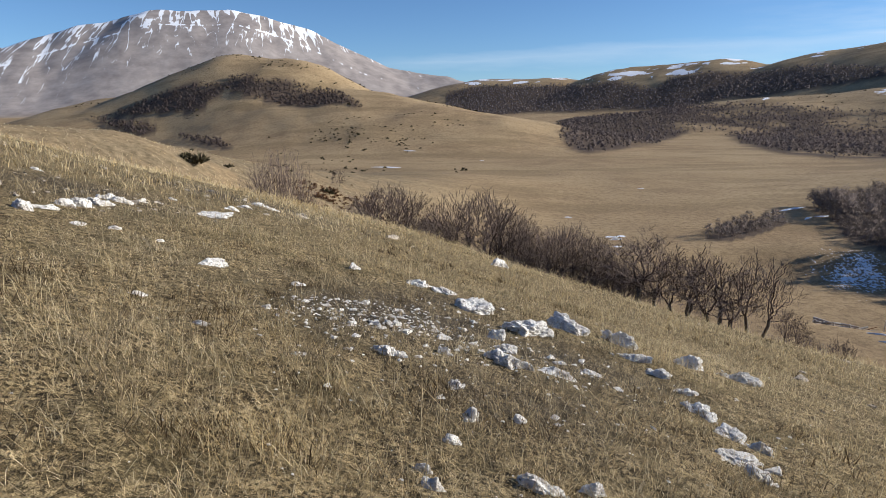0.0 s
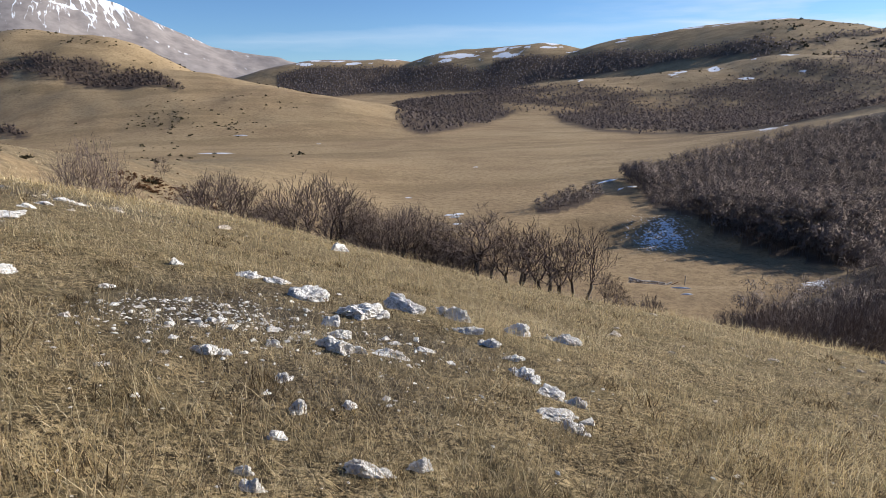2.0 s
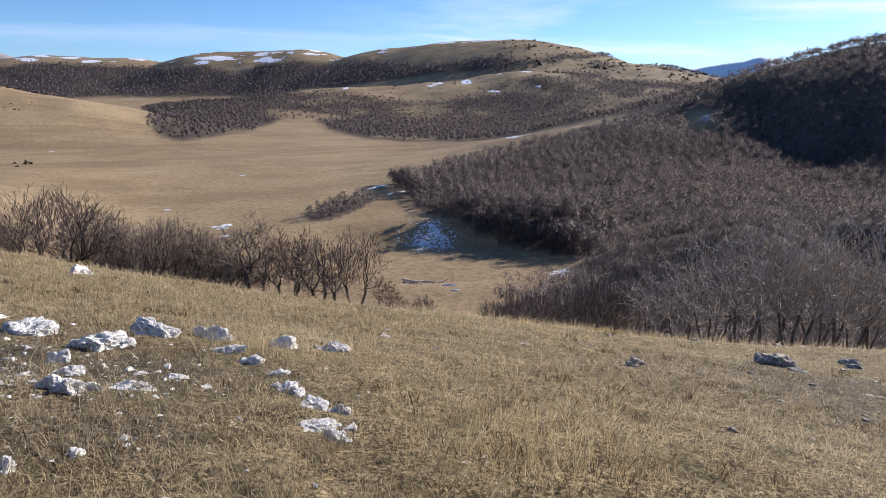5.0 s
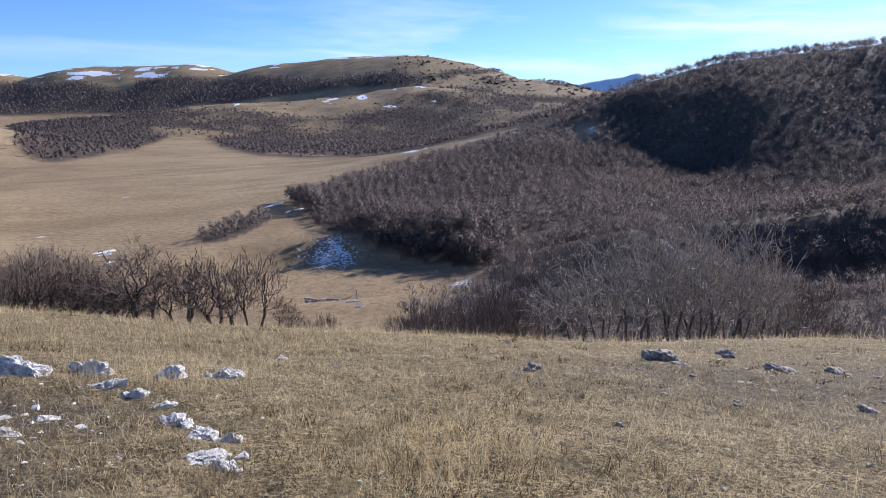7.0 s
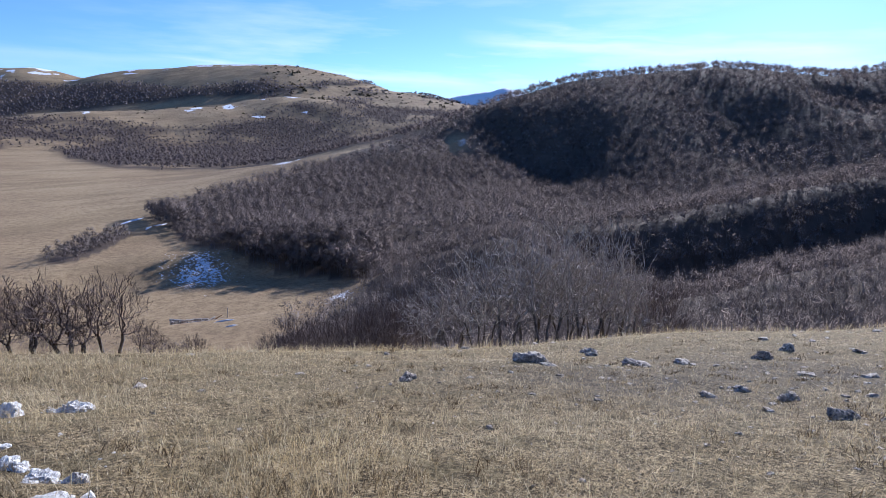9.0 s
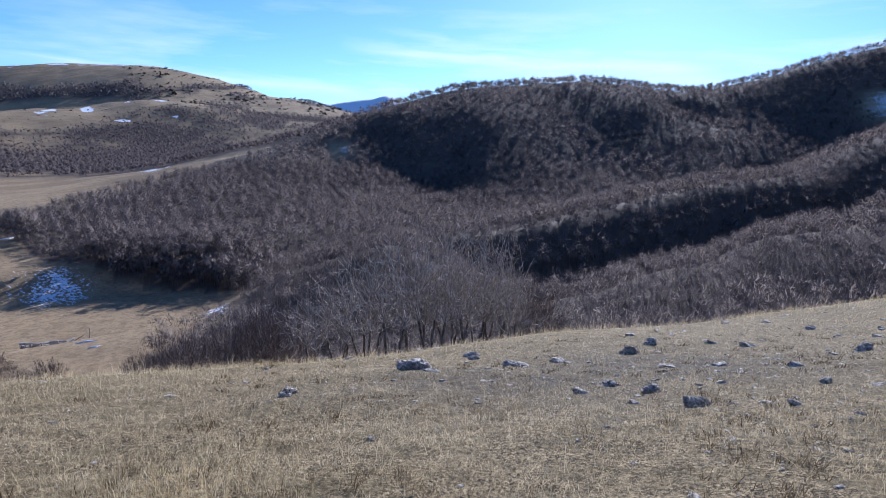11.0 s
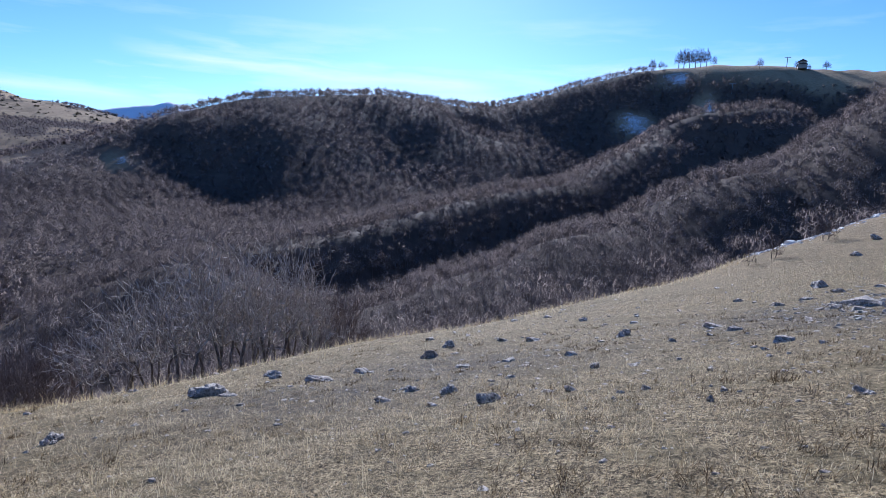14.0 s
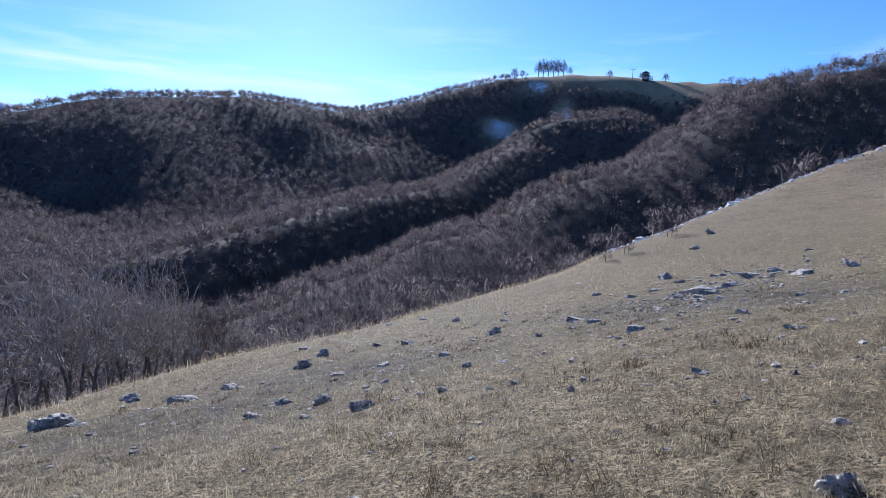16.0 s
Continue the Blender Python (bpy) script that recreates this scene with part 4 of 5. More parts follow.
# ---- limestone ----
def rock_mesh(seed, sx, sy, sz, detail=3, stone=None, lumps=3):
    """A weathered limestone outcrop: a few broken blocks grown together, cut by planes, fluted and pitted, partly sunk in the turf."""
    rng = np.random.default_rng(seed)
    bm = bmesh.new()
    for k in range(lumps):
        grown = bmesh.ops.create_icosphere(bm, subdivisions=detail if k == 0 else detail - 1, radius=1.0)["verts"]
        cuts = [(Vector(rng.normal(size=3)).normalized(), rng.uniform(0.5, 0.9)) for _ in range(11)]
        off = Vector(rng.uniform(-50, 50, 3))
        big = 1.0 if k == 0 else rng.uniform(0.42, 0.68)
        shift = Vector((0, 0, 0)) if k == 0 else Vector((rng.choice((-1, 1)) * rng.uniform(0.5, 0.85), rng.uniform(-0.5, 0.4), rng.uniform(-0.25, 0.15)))
        for v in grown:
            p = v.co.normalized()
            r = 1.0
            for n, d in cuts:
                c = p.dot(n)
                if c > 0.01:
                    r = min(r, d / c)
            r *= 1 + 0.30 * noise.noise(p * 1.6 + off) + 0.24 * (0.45 - abs(noise.noise(p * 2.3 + off)) * 1.7) + 0.11 * (0.45 - abs(noise.noise(p * 5.5 + off)) * 1.7) + 0.05 * noise.noise(p * 12 + off) + 0.03 * noise.noise(p * 27 + off)
            q = p * r * big + shift
            v.co = Vector((q.x * sx, q.y * sy, max(q.z, -0.5) * sz))
    me = bpy.data.meshes.new("rock")
    bm.to_mesh(me)
    bm.free()
    me.materials.append(stone or STONE)
    return me


def lay_rocks(rows, group, label, seed, stone, sink=0.2):
    rng = random.Random(seed)
    for k, (x, y, w, h) in enumerate(rows):
        white = stone == STONE
        me = rock_mesh(seed * 100 + k, w * (0.5 if white else 0.42), w * rng.uniform(0.3, 0.45), max(h, 0.05) * (0.62 if white else 0.62), 5 if w > 0.4 and math.hypot(x, y) < 12 else 4 if math.hypot(x, y) < 20 else 3, stone, 3 if w > 0.2 else 2)
        ob = new("rock", me)
        ob.matrix_basis = pose(x, y + 0.2 * w, height(x, y) + h * (0.08 - sink), rng.uniform(-14, 14), 10 + rng.uniform(-12, 12), math.degrees(math.atan2(-x, y)) + rng.uniform(-30, 30))
        size = "large" if w > 0.6 else "small" if w < 0.25 else "jagged"
        tagged(ob, f"{size} {label}", "rock", group)


# x, y, width, height
OUTCROP = [(0.66, 5.93, 0.44, 0.27), (0.71, 6.91, 0.30, 0.20), (0.67, 7.51, 0.29, 0.22), (1.13, 8.28, 0.77, 0.32), (1.99, 9.28, 0.69, 0.44), (2.76, 9.21, 0.61, 0.42), (2.63, 8.19, 0.46, 0.23), (-0.02, 5.97, 0.20, 0.16), (-0.57, 5.54, 0.30, 0.16), (-0.46, 10.90, 0.51, 0.23), (0.42, 9.23, 0.66, 0.28), (0.03, 10.61, 0.50, 0.14), (2.41, 26.74, 0.80, 0.65), (1.18, 6.01, 0.36, 0.16), (1.66, 6.63, 0.34, 0.12), (2.83, 7.61, 0.32, 0.19), (2.94, 7.00, 0.29, 0.20), (3.72, 8.68, 0.46, 0.26), (4.51, 8.73, 0.58, 0.29)]
LOWER_ROCKS = [(2.67, 6.06, 0.37, 0.15), (2.68, 5.34, 0.36, 0.21), (2.88, 5.13, 0.24, 0.20), (2.41, 4.62, 0.43, 0.14), (2.47, 4.36, 0.26, 0.18), (0.56, 3.25, 0.27, 0.14), (0.89, 3.35, 0.17, 0.17), (-0.07, 2.98, 0.13, 0.13), (-0.14, 3.24, 0.10, 0.10), (0.17, 4.17, 0.15, 0.17), (0.55, 4.39, 0.14, 0.08), (0.02, 3.73, 0.14, 0.09), (0.08, 4.84, 0.17, 0.13), (-3.29, 8.48, 0.42, 0.14), (-1.68, 11.10, 0.27, 0.17), (-2.05, 4.96, 0.18, 0.06), (-1.21, 4.86, 0.11, 0.06), (-2.04, 8.41, 0.21, 0.08), (-2.98, 5.78, 0.16, 0.05)]
BROW_ROCKS = [(17.66, 7.41, 1.37, 0.51), (11.42, 8.04, 0.38, 0.19), (19.43, 4.73, 1.14, 0.42), (22.76, 7.53, 0.68, 0.27), (115.39, 74.32, 3.97, 1.06), (24.18, 14.12, 0.48, 0.19), (19.69, 15.25, 0.33, 0.19), (14.30, 20.81, 0.39, 0.19), (21.10, 3.82, 0.81, 0.24), (15.10, 1.33, 0.57, 0.23), (13.78, 1.80, 0.39, 0.13), (16.84, 6.79, 0.52, 0.17)]
SLOPE_ROCKS = [(26.78, 1.33, 0.79, 0.55), (23.96, 1.75, 0.89, 0.49), (14.43, 0.40, 0.54, 0.29), (15.21, 1.40, 0.31, 0.23), (11.89, -0.53, 0.53, 0.28), (24.69, -5.64, 0.55, 0.55), (26.48, -2.29, 0.83, 0.39), (12.45, -2.04, 0.30, 0.11), (23.92, 8.02, 0.86, 0.29), (15.84, -3.06, 0.35, 0.18), (11.73, -2.83, 0.20, 0.11), (35.12, -5.56, 0.72, 0.33), (20.17, -6.10, 0.46, 0.23), (11.81, 8.12, 0.47, 0.22), (114.22, 74.19, 3.67, 1.05), (11.91, -3.32, 0.25, 0.11), (27.22, -1.03, 0.65, 0.20)]
UPPER_ROCKS = [(4.46, -3.88, 0.29, 0.26), (5.93, -5.07, 0.24, 0.09), (38.71, -19.73, 1.41, 0.62), (28.14, -17.66, 0.89, 0.42), (35.71, -13.99, 0.62, 0.31), (9.47, -5.69, 0.35, 0.15), (24.26, -5.39, 0.54, 0.54), (30.79, -20.36, 1.32, 0.33), (31.61, -22.32, 1.04, 0.31), (60.69, -35.27, 1.51, 0.57), (53.71, -29.75, 1.10, 0.50), (12.80, -9.72, 0.51, 0.17), (34.84, -18.67, 0.71, 0.35), (16.49, -7.29, 0.32, 0.13), (28.44, -24.20, 1.33, 0.33), (8.43, -6.39, 0.09, 0.13), (10.22, -3.86, 0.15, 0.14)]
FAR_ROCKS = [(-6.67, 9.66, 0.32, 0.28), (-6.60, 10.17, 0.38, 0.16), (-6.77, 10.97, 0.40, 0.26), (-6.65, 11.19, 0.40, 0.31), (-6.89, 12.08, 0.51, 0.28), (-7.04, 12.87, 0.40, 0.21), (-6.76, 12.88, 0.35, 0.19), (-6.74, 13.79, 0.25, 0.14), (-5.35, 14.04, 0.83, 0.14), (-6.31, 18.37, 0.46, 0.18), (-6.55, 20.16, 0.58, 0.19), (-7.04, 23.67, 0.68, 0.20), (-6.51, 23.28, 0.53, 0.18), (-5.78, 9.59, 0.27, 0.08), (-5.36, 9.93, 0.21, 0.08), (-10.78, 16.48, 0.29, 0.11), (-7.61, 17.20, 0.27, 0.14), (-4.62, 9.87, 0.16, 0.06)]
lay_rocks(OUTCROP, "limestone outcrop", "white weathered limestone rock in the dry turf", 1, STONE)
lay_rocks(LOWER_ROCKS, "rocks below the outcrop", "pale limestone rock sunk in the grass", 2, STONE)
lay_rocks(BROW_ROCKS, "rocks along the brow", "grey limestone rock near the brow of the meadow", 3, GREY_STONE)
lay_rocks(SLOPE_ROCKS, "rocks on the stony slope", "grey-white limestone rock on the grazed slope", 4, GREY_STONE)
lay_rocks(UPPER_ROCKS, "rocks on the upper slope", "grey limestone rock on the upper stony slope", 5, GREY_STONE)
lay_rocks(FAR_ROCKS, "rocks on the far rise", "white limestone rock on the grassy rise", 6, STONE)


def pebbles(name, label, spots, seed, stone):
    """Loose stones too many to count, as small cut blocks: rows of x, y, spread, number, size."""
    rng = np.random.default_rng(seed)
    base = np.array([(-1, -1, -1), (1, -1, -1), (1, 1, -1), (-1, 1, -1), (-0.7, -0.6, 0.8), (0.6, -0.75, 0.6), (0.7, 0.6, 0.9), (-0.6, 0.7, 0.5)])
    quads = np.array([(0, 3, 2, 1), (4, 5, 6, 7), (0, 1, 5, 4), (1, 2, 6, 5), (2, 3, 7, 6), (3, 0, 4, 7)])
    vs, fs = [], []
    for x0, y0, spread, number, size in spots:
        x, y = rng.normal(x0, spread, number), rng.normal(y0, spread, number)
        ok = edge_overrun(x, y) < 3
        x, y = x[ok], y[ok]
        z = heights(x, y)
        s = size * rng.lognormal(-0.35, 0.8, len(x))
        for i in range(len(x)):
            a = rng.uniform(0, 6.28)
            c, n = math.cos(a), math.sin(a)
            b = (base + rng.normal(0, 0.22, base.shape)) * s[i] * np.array((1, rng.uniform(0.45, 0.9), rng.uniform(0.2, 0.5)))
            b = np.stack([b[:, 0] * c - b[:, 1] * n + x[i], b[:, 0] * n + b[:, 1] * c + y[i], b[:, 2] + z[i] + 0.1 * s[i]], 1)
            fs.append(quads + len(vs) * 8)
            vs.append(b)
    return tagged(link_mesh(name, np.vstack(vs), np.vstack(fs), stone), label, "gravel", kind="stuff")


pebbles("limestone_rubble", "white limestone chips in the bald turf",
        [(-0.9, 7.0, 0.6, 700, 0.012), (-0.4, 7.6, 0.6, 350, 0.013), (0.9, 6.4, 0.9, 180, 0.014), (0.3, 4.2, 1.4, 160, 0.010), (2.6, 7.0, 1.3, 80, 0.015)], 8, STONE)
pebbles("scattered_stones", "small grey stones scattered over the slope",
        [(15, 5, 4, 380, 0.024), (20, 1, 5, 380, 0.028), (12, -1, 4, 420, 0.018), (24, -12, 6, 620, 0.038), (30, -8, 9, 500, 0.04), (16, -4, 5, 600, 0.024), (11, -6, 4, 400, 0.016), (22, -8, 6, 500, 0.03), (20, -15, 3, 260, 0.034), (28, -16, 1.6, 260, 0.06), (31, -20, 2.2, 300, 0.06), (25, -13, 2.0, 160, 0.05), (33, -23, 2.0, 160, 0.06), (34, -18, 9, 200, 0.05), (9, -5, 3, 160, 0.014), (-8, 13.0, 1.6, 160, 0.032), (-8, 24, 3.0, 160, 0.04), (-11, 20, 4, 80, 0.035), (5, 12, 6, 100, 0.016), (-18, 44, 8, 120, 0.08)], 9, GREY_STONE)

# broken limestone along the upper brow, where the meadow meets the wood
brow_line = []
for _k in range(26):
    _b = 112 + 0.78 * _k
    _x, _y = at(_b, float(np.interp(_b, *np.array(EDGE).T)) - 1.0)
    brow_line.append((_x, _y, 1.1, 26 if _k % 3 else 44, 0.11))
pebbles("brow_rubble", "broken white limestone strewn along the brow beside the wood", brow_line, 10, STONE)

# ---- grass, too much to count ----
def grass(name, label, spots, seed, material, tall, wide, flat, droop):
    """Single bent blades: x, y arrays, each blade three corners low and one tip."""
    rng = np.random.default_rng(seed)
    x, y = spots
    n = len(x)
    r = np.hypot(x, y)
    z = heights(x, y)
    a = rng.uniform(0, 6.283, n)
    length = tall * rng.lognormal(0, 0.35, n)
    lie = np.clip(rng.normal(flat, 0.28, n), 0.02, 1.45)
    dx, dy = np.cos(a), np.sin(a)
    w = wide * (0.55 + r / 9.0) * rng.uniform(0.6, 1.3, n)
    side = rng.uniform(0, 6.283, n)
    sx, sy = np.cos(side) * w, np.sin(side) * w
    m = np.stack([x + dx * length * 0.5 * np.sin(lie), y + dy * length * 0.5 * np.sin(lie), z + length * 0.55 * np.cos(lie) + 0.01], 1)
    lie2 = np.clip(lie + droop, 0, 1.7)
    tip = m + np.stack([dx * length * 0.5 * np.sin(lie2), dy * length * 0.5 * np.sin(lie2), length * 0.5 * np.cos(lie2)], 1)
    s = np.stack([sx, sy, np.zeros(n)], 1)
    foot = np.stack([x, y, z - 0.01], 1)
    v = np.stack([foot - s, foot + s, m + s * 0.8, m - s * 0.8, tip], 1).reshape(-1, 3)
    i = np.arange(n)[:, None] * 5
    f = np.concatenate([i + np.array([[0, 1, 2]]), i + np.array([[0, 2, 3]]), i + np.array([[3, 2, 4]])], 1).reshape(-1, 3)
    return tagged(link_mesh(name, v, f, material), label, "grass", kind="stuff")


def turf_spots(n, r0, r1, seed, power=1.0):
    """Tufted places over the meadow in the stretch that the walk looks over; thinner on the bald, stony spots."""
    rng = np.random.default_rng(seed)
    r = r0 * (r1 / r0) ** rng.uniform(0, 1, n) ** power
    b = np.radians(rng.uniform(-42, 138, n))
    x, y = r * np.sin(b), r * np.cos(b)
    j = 0.05 + 0.012 * r
    k = (np.arange(n) // 9) * 9
    x, y = x[k] + rng.normal(0, j), y[k] + rng.normal(0, j)
    bald = np.exp(-(((x + 0.5) / 1.3) ** 2 + ((y - 7.6) / 1.6) ** 2))
    keep = (rng.uniform(0, 1, n) > 0.95 * bald) & (edge_overrun(x, y) < 4) & (rng.uniform(-0.5, 0.5, n) < 0.2 + wavy(x, y, 0.45, 41, 3) * 1.3 + wavy(x, y, 2.4, 43, 2) * 0.9)
    return x[keep], y[keep]


grass("meadow_grass", "short dry winter grass of the meadow", turf_spots(210000, 1.7, 46, 11, 0.85), 12, STRAW, 0.075, 0.0014, 0.95, 0.4)


def tall_spots(seed):
    """Clumps of long bleached straw: x, y, spread, number."""
    rng = np.random.default_rng(seed)
    xs, ys = [], []
    for x0, y0, s, k in ((-0.95, 3.0, 0.22, 110), (-1.6, 5.3, 0.16, 30), (-2.6, 4.1, 0.3, 30), (3.6, 3.3, 0.45, 300), (4.6, 3.9, 0.5, 220), (2.9, 8.9, 0.5, 120), (3.3, 8.3, 0.45, 120), (-1.5, 12, 1.0, 120), (0.5, 14, 1.6, 160), (3, 14.5, 2.0, 200), (4.2, 9.2, 0.7, 120), (-4.5, 12.5, 0.6, 130), (-7, 12, 0.8, 90), (6, 17, 3, 260), (3, 24, 3, 300), (10, 16, 3, 240), (14, 20, 4, 260), (2.6, 28, 1.2, 160), (5, 5.4, 1.0, 160), (0.6, 3.0, 0.8, 60), (-12, 24, 4, 300), (-5, 32, 4, 300), (9, 29, 4, 300), (20, 22, 3, 220), (45, -24, 4, 200), (38, -13, 3, 240), (1.4, 4.8, 1.2, 70), (26, 12, 5, 120)):
        xs.append(rng.normal(x0, s, 2 * k))
        ys.append(rng.normal(y0, s, 2 * k))
    r, b = 3.0 * 12.0 ** rng.uniform(0, 1, 12000), np.radians(rng.uniform(-42, 110, 12000))
    x, y = r * np.sin(b), r * np.cos(b)
    ok = (wavy(x, y, 3.0, 44, 3) > rng.uniform(-0.5, 0.5, len(x))) & (edge_overrun(x, y) < 1)
    xs.append(x[ok])
    ys.append(y[ok])
    return np.concatenate(xs), np.concatenate(ys)


grass("tall_straw", "clumps of long bleached straw standing in the meadow", tall_spots(21), 22, TALL_STRAW, 0.26, 0.0012, 0.5, 0.5)


def loose_straw(seed):
    rng = np.random.default_rng(seed)
    n = 900
    r, b = 2.0 * 6.0 ** rng.uniform(0, 1, n), np.radians(rng.uniform(-42, 138, n))
    return r * np.sin(b), r * np.cos(b)


grass("loose_straw", "single long straws lying on the turf", loose_straw(31), 32, TALL_STRAW, 0.3, 0.0016, 1.42, 0.1)


def tussock_spots(seed):
    """Dense dark tufts of dead grass here and there."""
    rng = np.random.default_rng(seed)
    r, b = 3.0 * 11.0 ** rng.uniform(0, 1, 2200), np.radians(138 - 180 * rng.uniform(0, 1, 2200) ** 1.5)
    k = np.repeat(np.arange(2200), 18)
    x, y = (r * np.sin(b))[k] + rng.normal(0, 0.05, len(k)) * (1 + 0.06 * r[k]), (r * np.cos(b))[k] + rng.normal(0, 0.05, len(k)) * (1 + 0.06 * r[k])
    ok = edge_overrun(x, y) < 2
    return x[ok], y[ok]


grass("dead_tussocks", "dark tufts of dead grass dotted over the meadow", tussock_spots(41), 42, TUSSOCK, 0.13, 0.0030, 0.8, 0.6)


def fringe_spots(seed):
    """A fringe of tall ungrazed straw along the brow."""
    rng = np.random.default_rng(seed)
    n = 17000
    b = np.where(rng.uniform(0, 1, n) < 0.75, rng.uniform(-32, 62, n), rng.uniform(62, 112, n))
    eb, er = np.array(EDGE).T
    r = np.interp(b, eb, er) + rng.normal(-3.0, 4.0, n)
    x, y = r * np.sin(np.radians(b)), r * np.cos(np.radians(b))
    keep = wavy(x, y, 4, 61, 3) > rng.uniform(-0.7, 0.35, n)
    return x[keep], y[keep]


grass("brow_straw", "fringe of tall bleached straw along the brow of the meadow", fringe_spots(51), 52, TALL_STRAW, 0.40, 0.0018, 0.45, 0.6)


def rise_spots(seed):
    """Long pale grass on the rise towards the rocky bank."""
    rng = np.random.default_rng(seed)
    n = 15000
    x, y = rng.normal(-17, 8, n), rng.normal(34, 9, n)
    keep = (wavy(x, y, 5, 62, 3) > rng.uniform(-0.6, 0.3, n)) & (edge_overrun(x, y) < 1)
    return x[keep], y[keep]


grass("rise_straw", "long pale dead grass on the rise", rise_spots(53), 54, TALL_STRAW, 0.30, 0.0032, 0.55, 0.5)


def knoll_spots(seed):
    """Coarse dead grass over the knoll beyond the brow."""
    rng = np.random.default_rng(seed)
    n = 14000
    b, r = np.radians(rng.uniform(-42, -6, n)), 66 * 3.6 ** rng.uniform(0, 1, n)
    x, y = r * np.sin(b), r * np.cos(b)
    keep = wavy(x, y, 13, 63, 4) > rng.uniform(-0.6, 0.35, n)
    return x[keep], y[keep]


grass("knoll_grass", "coarse dead grass over the knoll", knoll_spots(55), 56, STRAW, 0.36, 0.0040, 0.7, 0.5)

# ---- things on the plain and hills ----
def box_mesh(name, sx, sy, sz, material, bevel=0.02):
    bm = bmesh.new()
    bmesh.ops.create_cube(bm, size=1.0)
    for v in bm.verts:
        v.co = Vector((v.co.x * sx, v.co.y * sy, v.co.z * sz))
    bmesh.ops.bevel(bm, geom=list(bm.edges), offset=bevel, segments=2, affect="EDGES")
    me = bpy.data.meshes.new(name)
    bm.to_mesh(me)
    bm.free()
    me.materials.append(material)
    return new(name, me)


def log_mesh(name, length, radius, material, seed):
    """A slightly bent, tapered round timber lying along x."""
    rng = np.random.default_rng(seed)
    k = 7
    cx = np.linspace(-length / 2, length / 2, k)
    cy, cz = np.cumsum(rng.normal(0, 0.03 * length / k, k)), np.cumsum(rng.normal(0, 0.02 * length / k, k))
    a = np.arange(9) * 2 * np.pi / 9
    rad = radius * np.linspace(1.1, 0.75, k)[:, None] * (1 + rng.normal(0, 0.06, (k, 9)))
    v = np.stack([np.repeat(cx[:, None], 9, 1), cy[:, None] + rad * np.cos(a), cz[:, None] + rad * np.sin(a)], -1).reshape(-1, 3)
    bm = bmesh.new()
    vs = [bm.verts.new(p) for p in v]
    for i in range(k - 1):
        for j in range(9):
            bm.faces.new((vs[i * 9 + j], vs[i * 9 + (j + 1) % 9], vs[(i + 1) * 9 + (j + 1) % 9], vs[(i + 1) * 9 + j]))
    bm.faces.new(vs[:9][::-1])
    bm.faces.new(vs[-9:])
    me = bpy.data.meshes.new(name)
    bm.to_mesh(me)
    bm.free()
    me.materials.append(material)
    return new(name, me)


def timber_heap():
    """The old heap of grey timbers on the valley floor."""
    x0, y0 = 95.7, 143.7
    heap = new("timber_heap")
    heap.matrix_basis = pose(x0, y0, height(x0, y0), 0, 0, -33)
    heap.scale = (1.2, 1.2, 1.15)
    rng = random.Random(5)
    for k, (x, y, z, ln, turn, tip) in enumerate([(-4.6, -0.6, 0.25, 3.2, 28, 2), (-2.5, 0.6, 0.28, 4.5, -16, 0), (0, 0, 0.3, 5, 9, 1), (2.4, 0.8, 0.3, 4.2, -24, -2), (4.9, 0.2, 0.26, 3.4, 14, 0), (-1.2, 0.2, 0.75, 4, 30, 6), (1.5, 0.3, 0.8, 4.4, -34, -7), (-3.6, 0.1, 0.8, 2.6, 62, 12), (-3.0, -0.3, 1.25, 3.4, -8, 9), (3.6, -0.4, 0.7, 3, 42, -12)]):
        o = part("log", log_mesh("log", ln, rng.uniform(0.22, 0.3), LOG, 200 + k), heap)
        o.matrix_basis = pose(x, y, z, 0, tip, turn)
    for x in (-4.2, -1.0, 1.8):
        o = part("upright_post", log_mesh("upright_post", 1.5, 0.16, LOG, 240 + int(x)), heap)
        o.matrix_basis = pose(x, -0.9, 0.7, 0, 80, 20)
    return tagged(heap, "fallen heap of weathered grey timbers on the valley floor", "timber heap")


timber_heap()
post = log_mesh("wooden_post", 3.2, 0.13, LOG, 260)
post.matrix_basis = pose(103, 138.6, height(103, 138.6) + 1.35, 0, 90, 0)
tagged(post, "single upright weathered wooden post on the valley floor", "post")
pole = log_mesh("leaning_pole", 3.2, 0.12, RAW_TIMBER, 261)
pole.matrix_basis = pose(101.2, 140.8, height(101.2, 140.8) + 0.75, 0, -28, -30)
tagged(pole, "short reddish pole leaning on the ground beside the post", "pole")


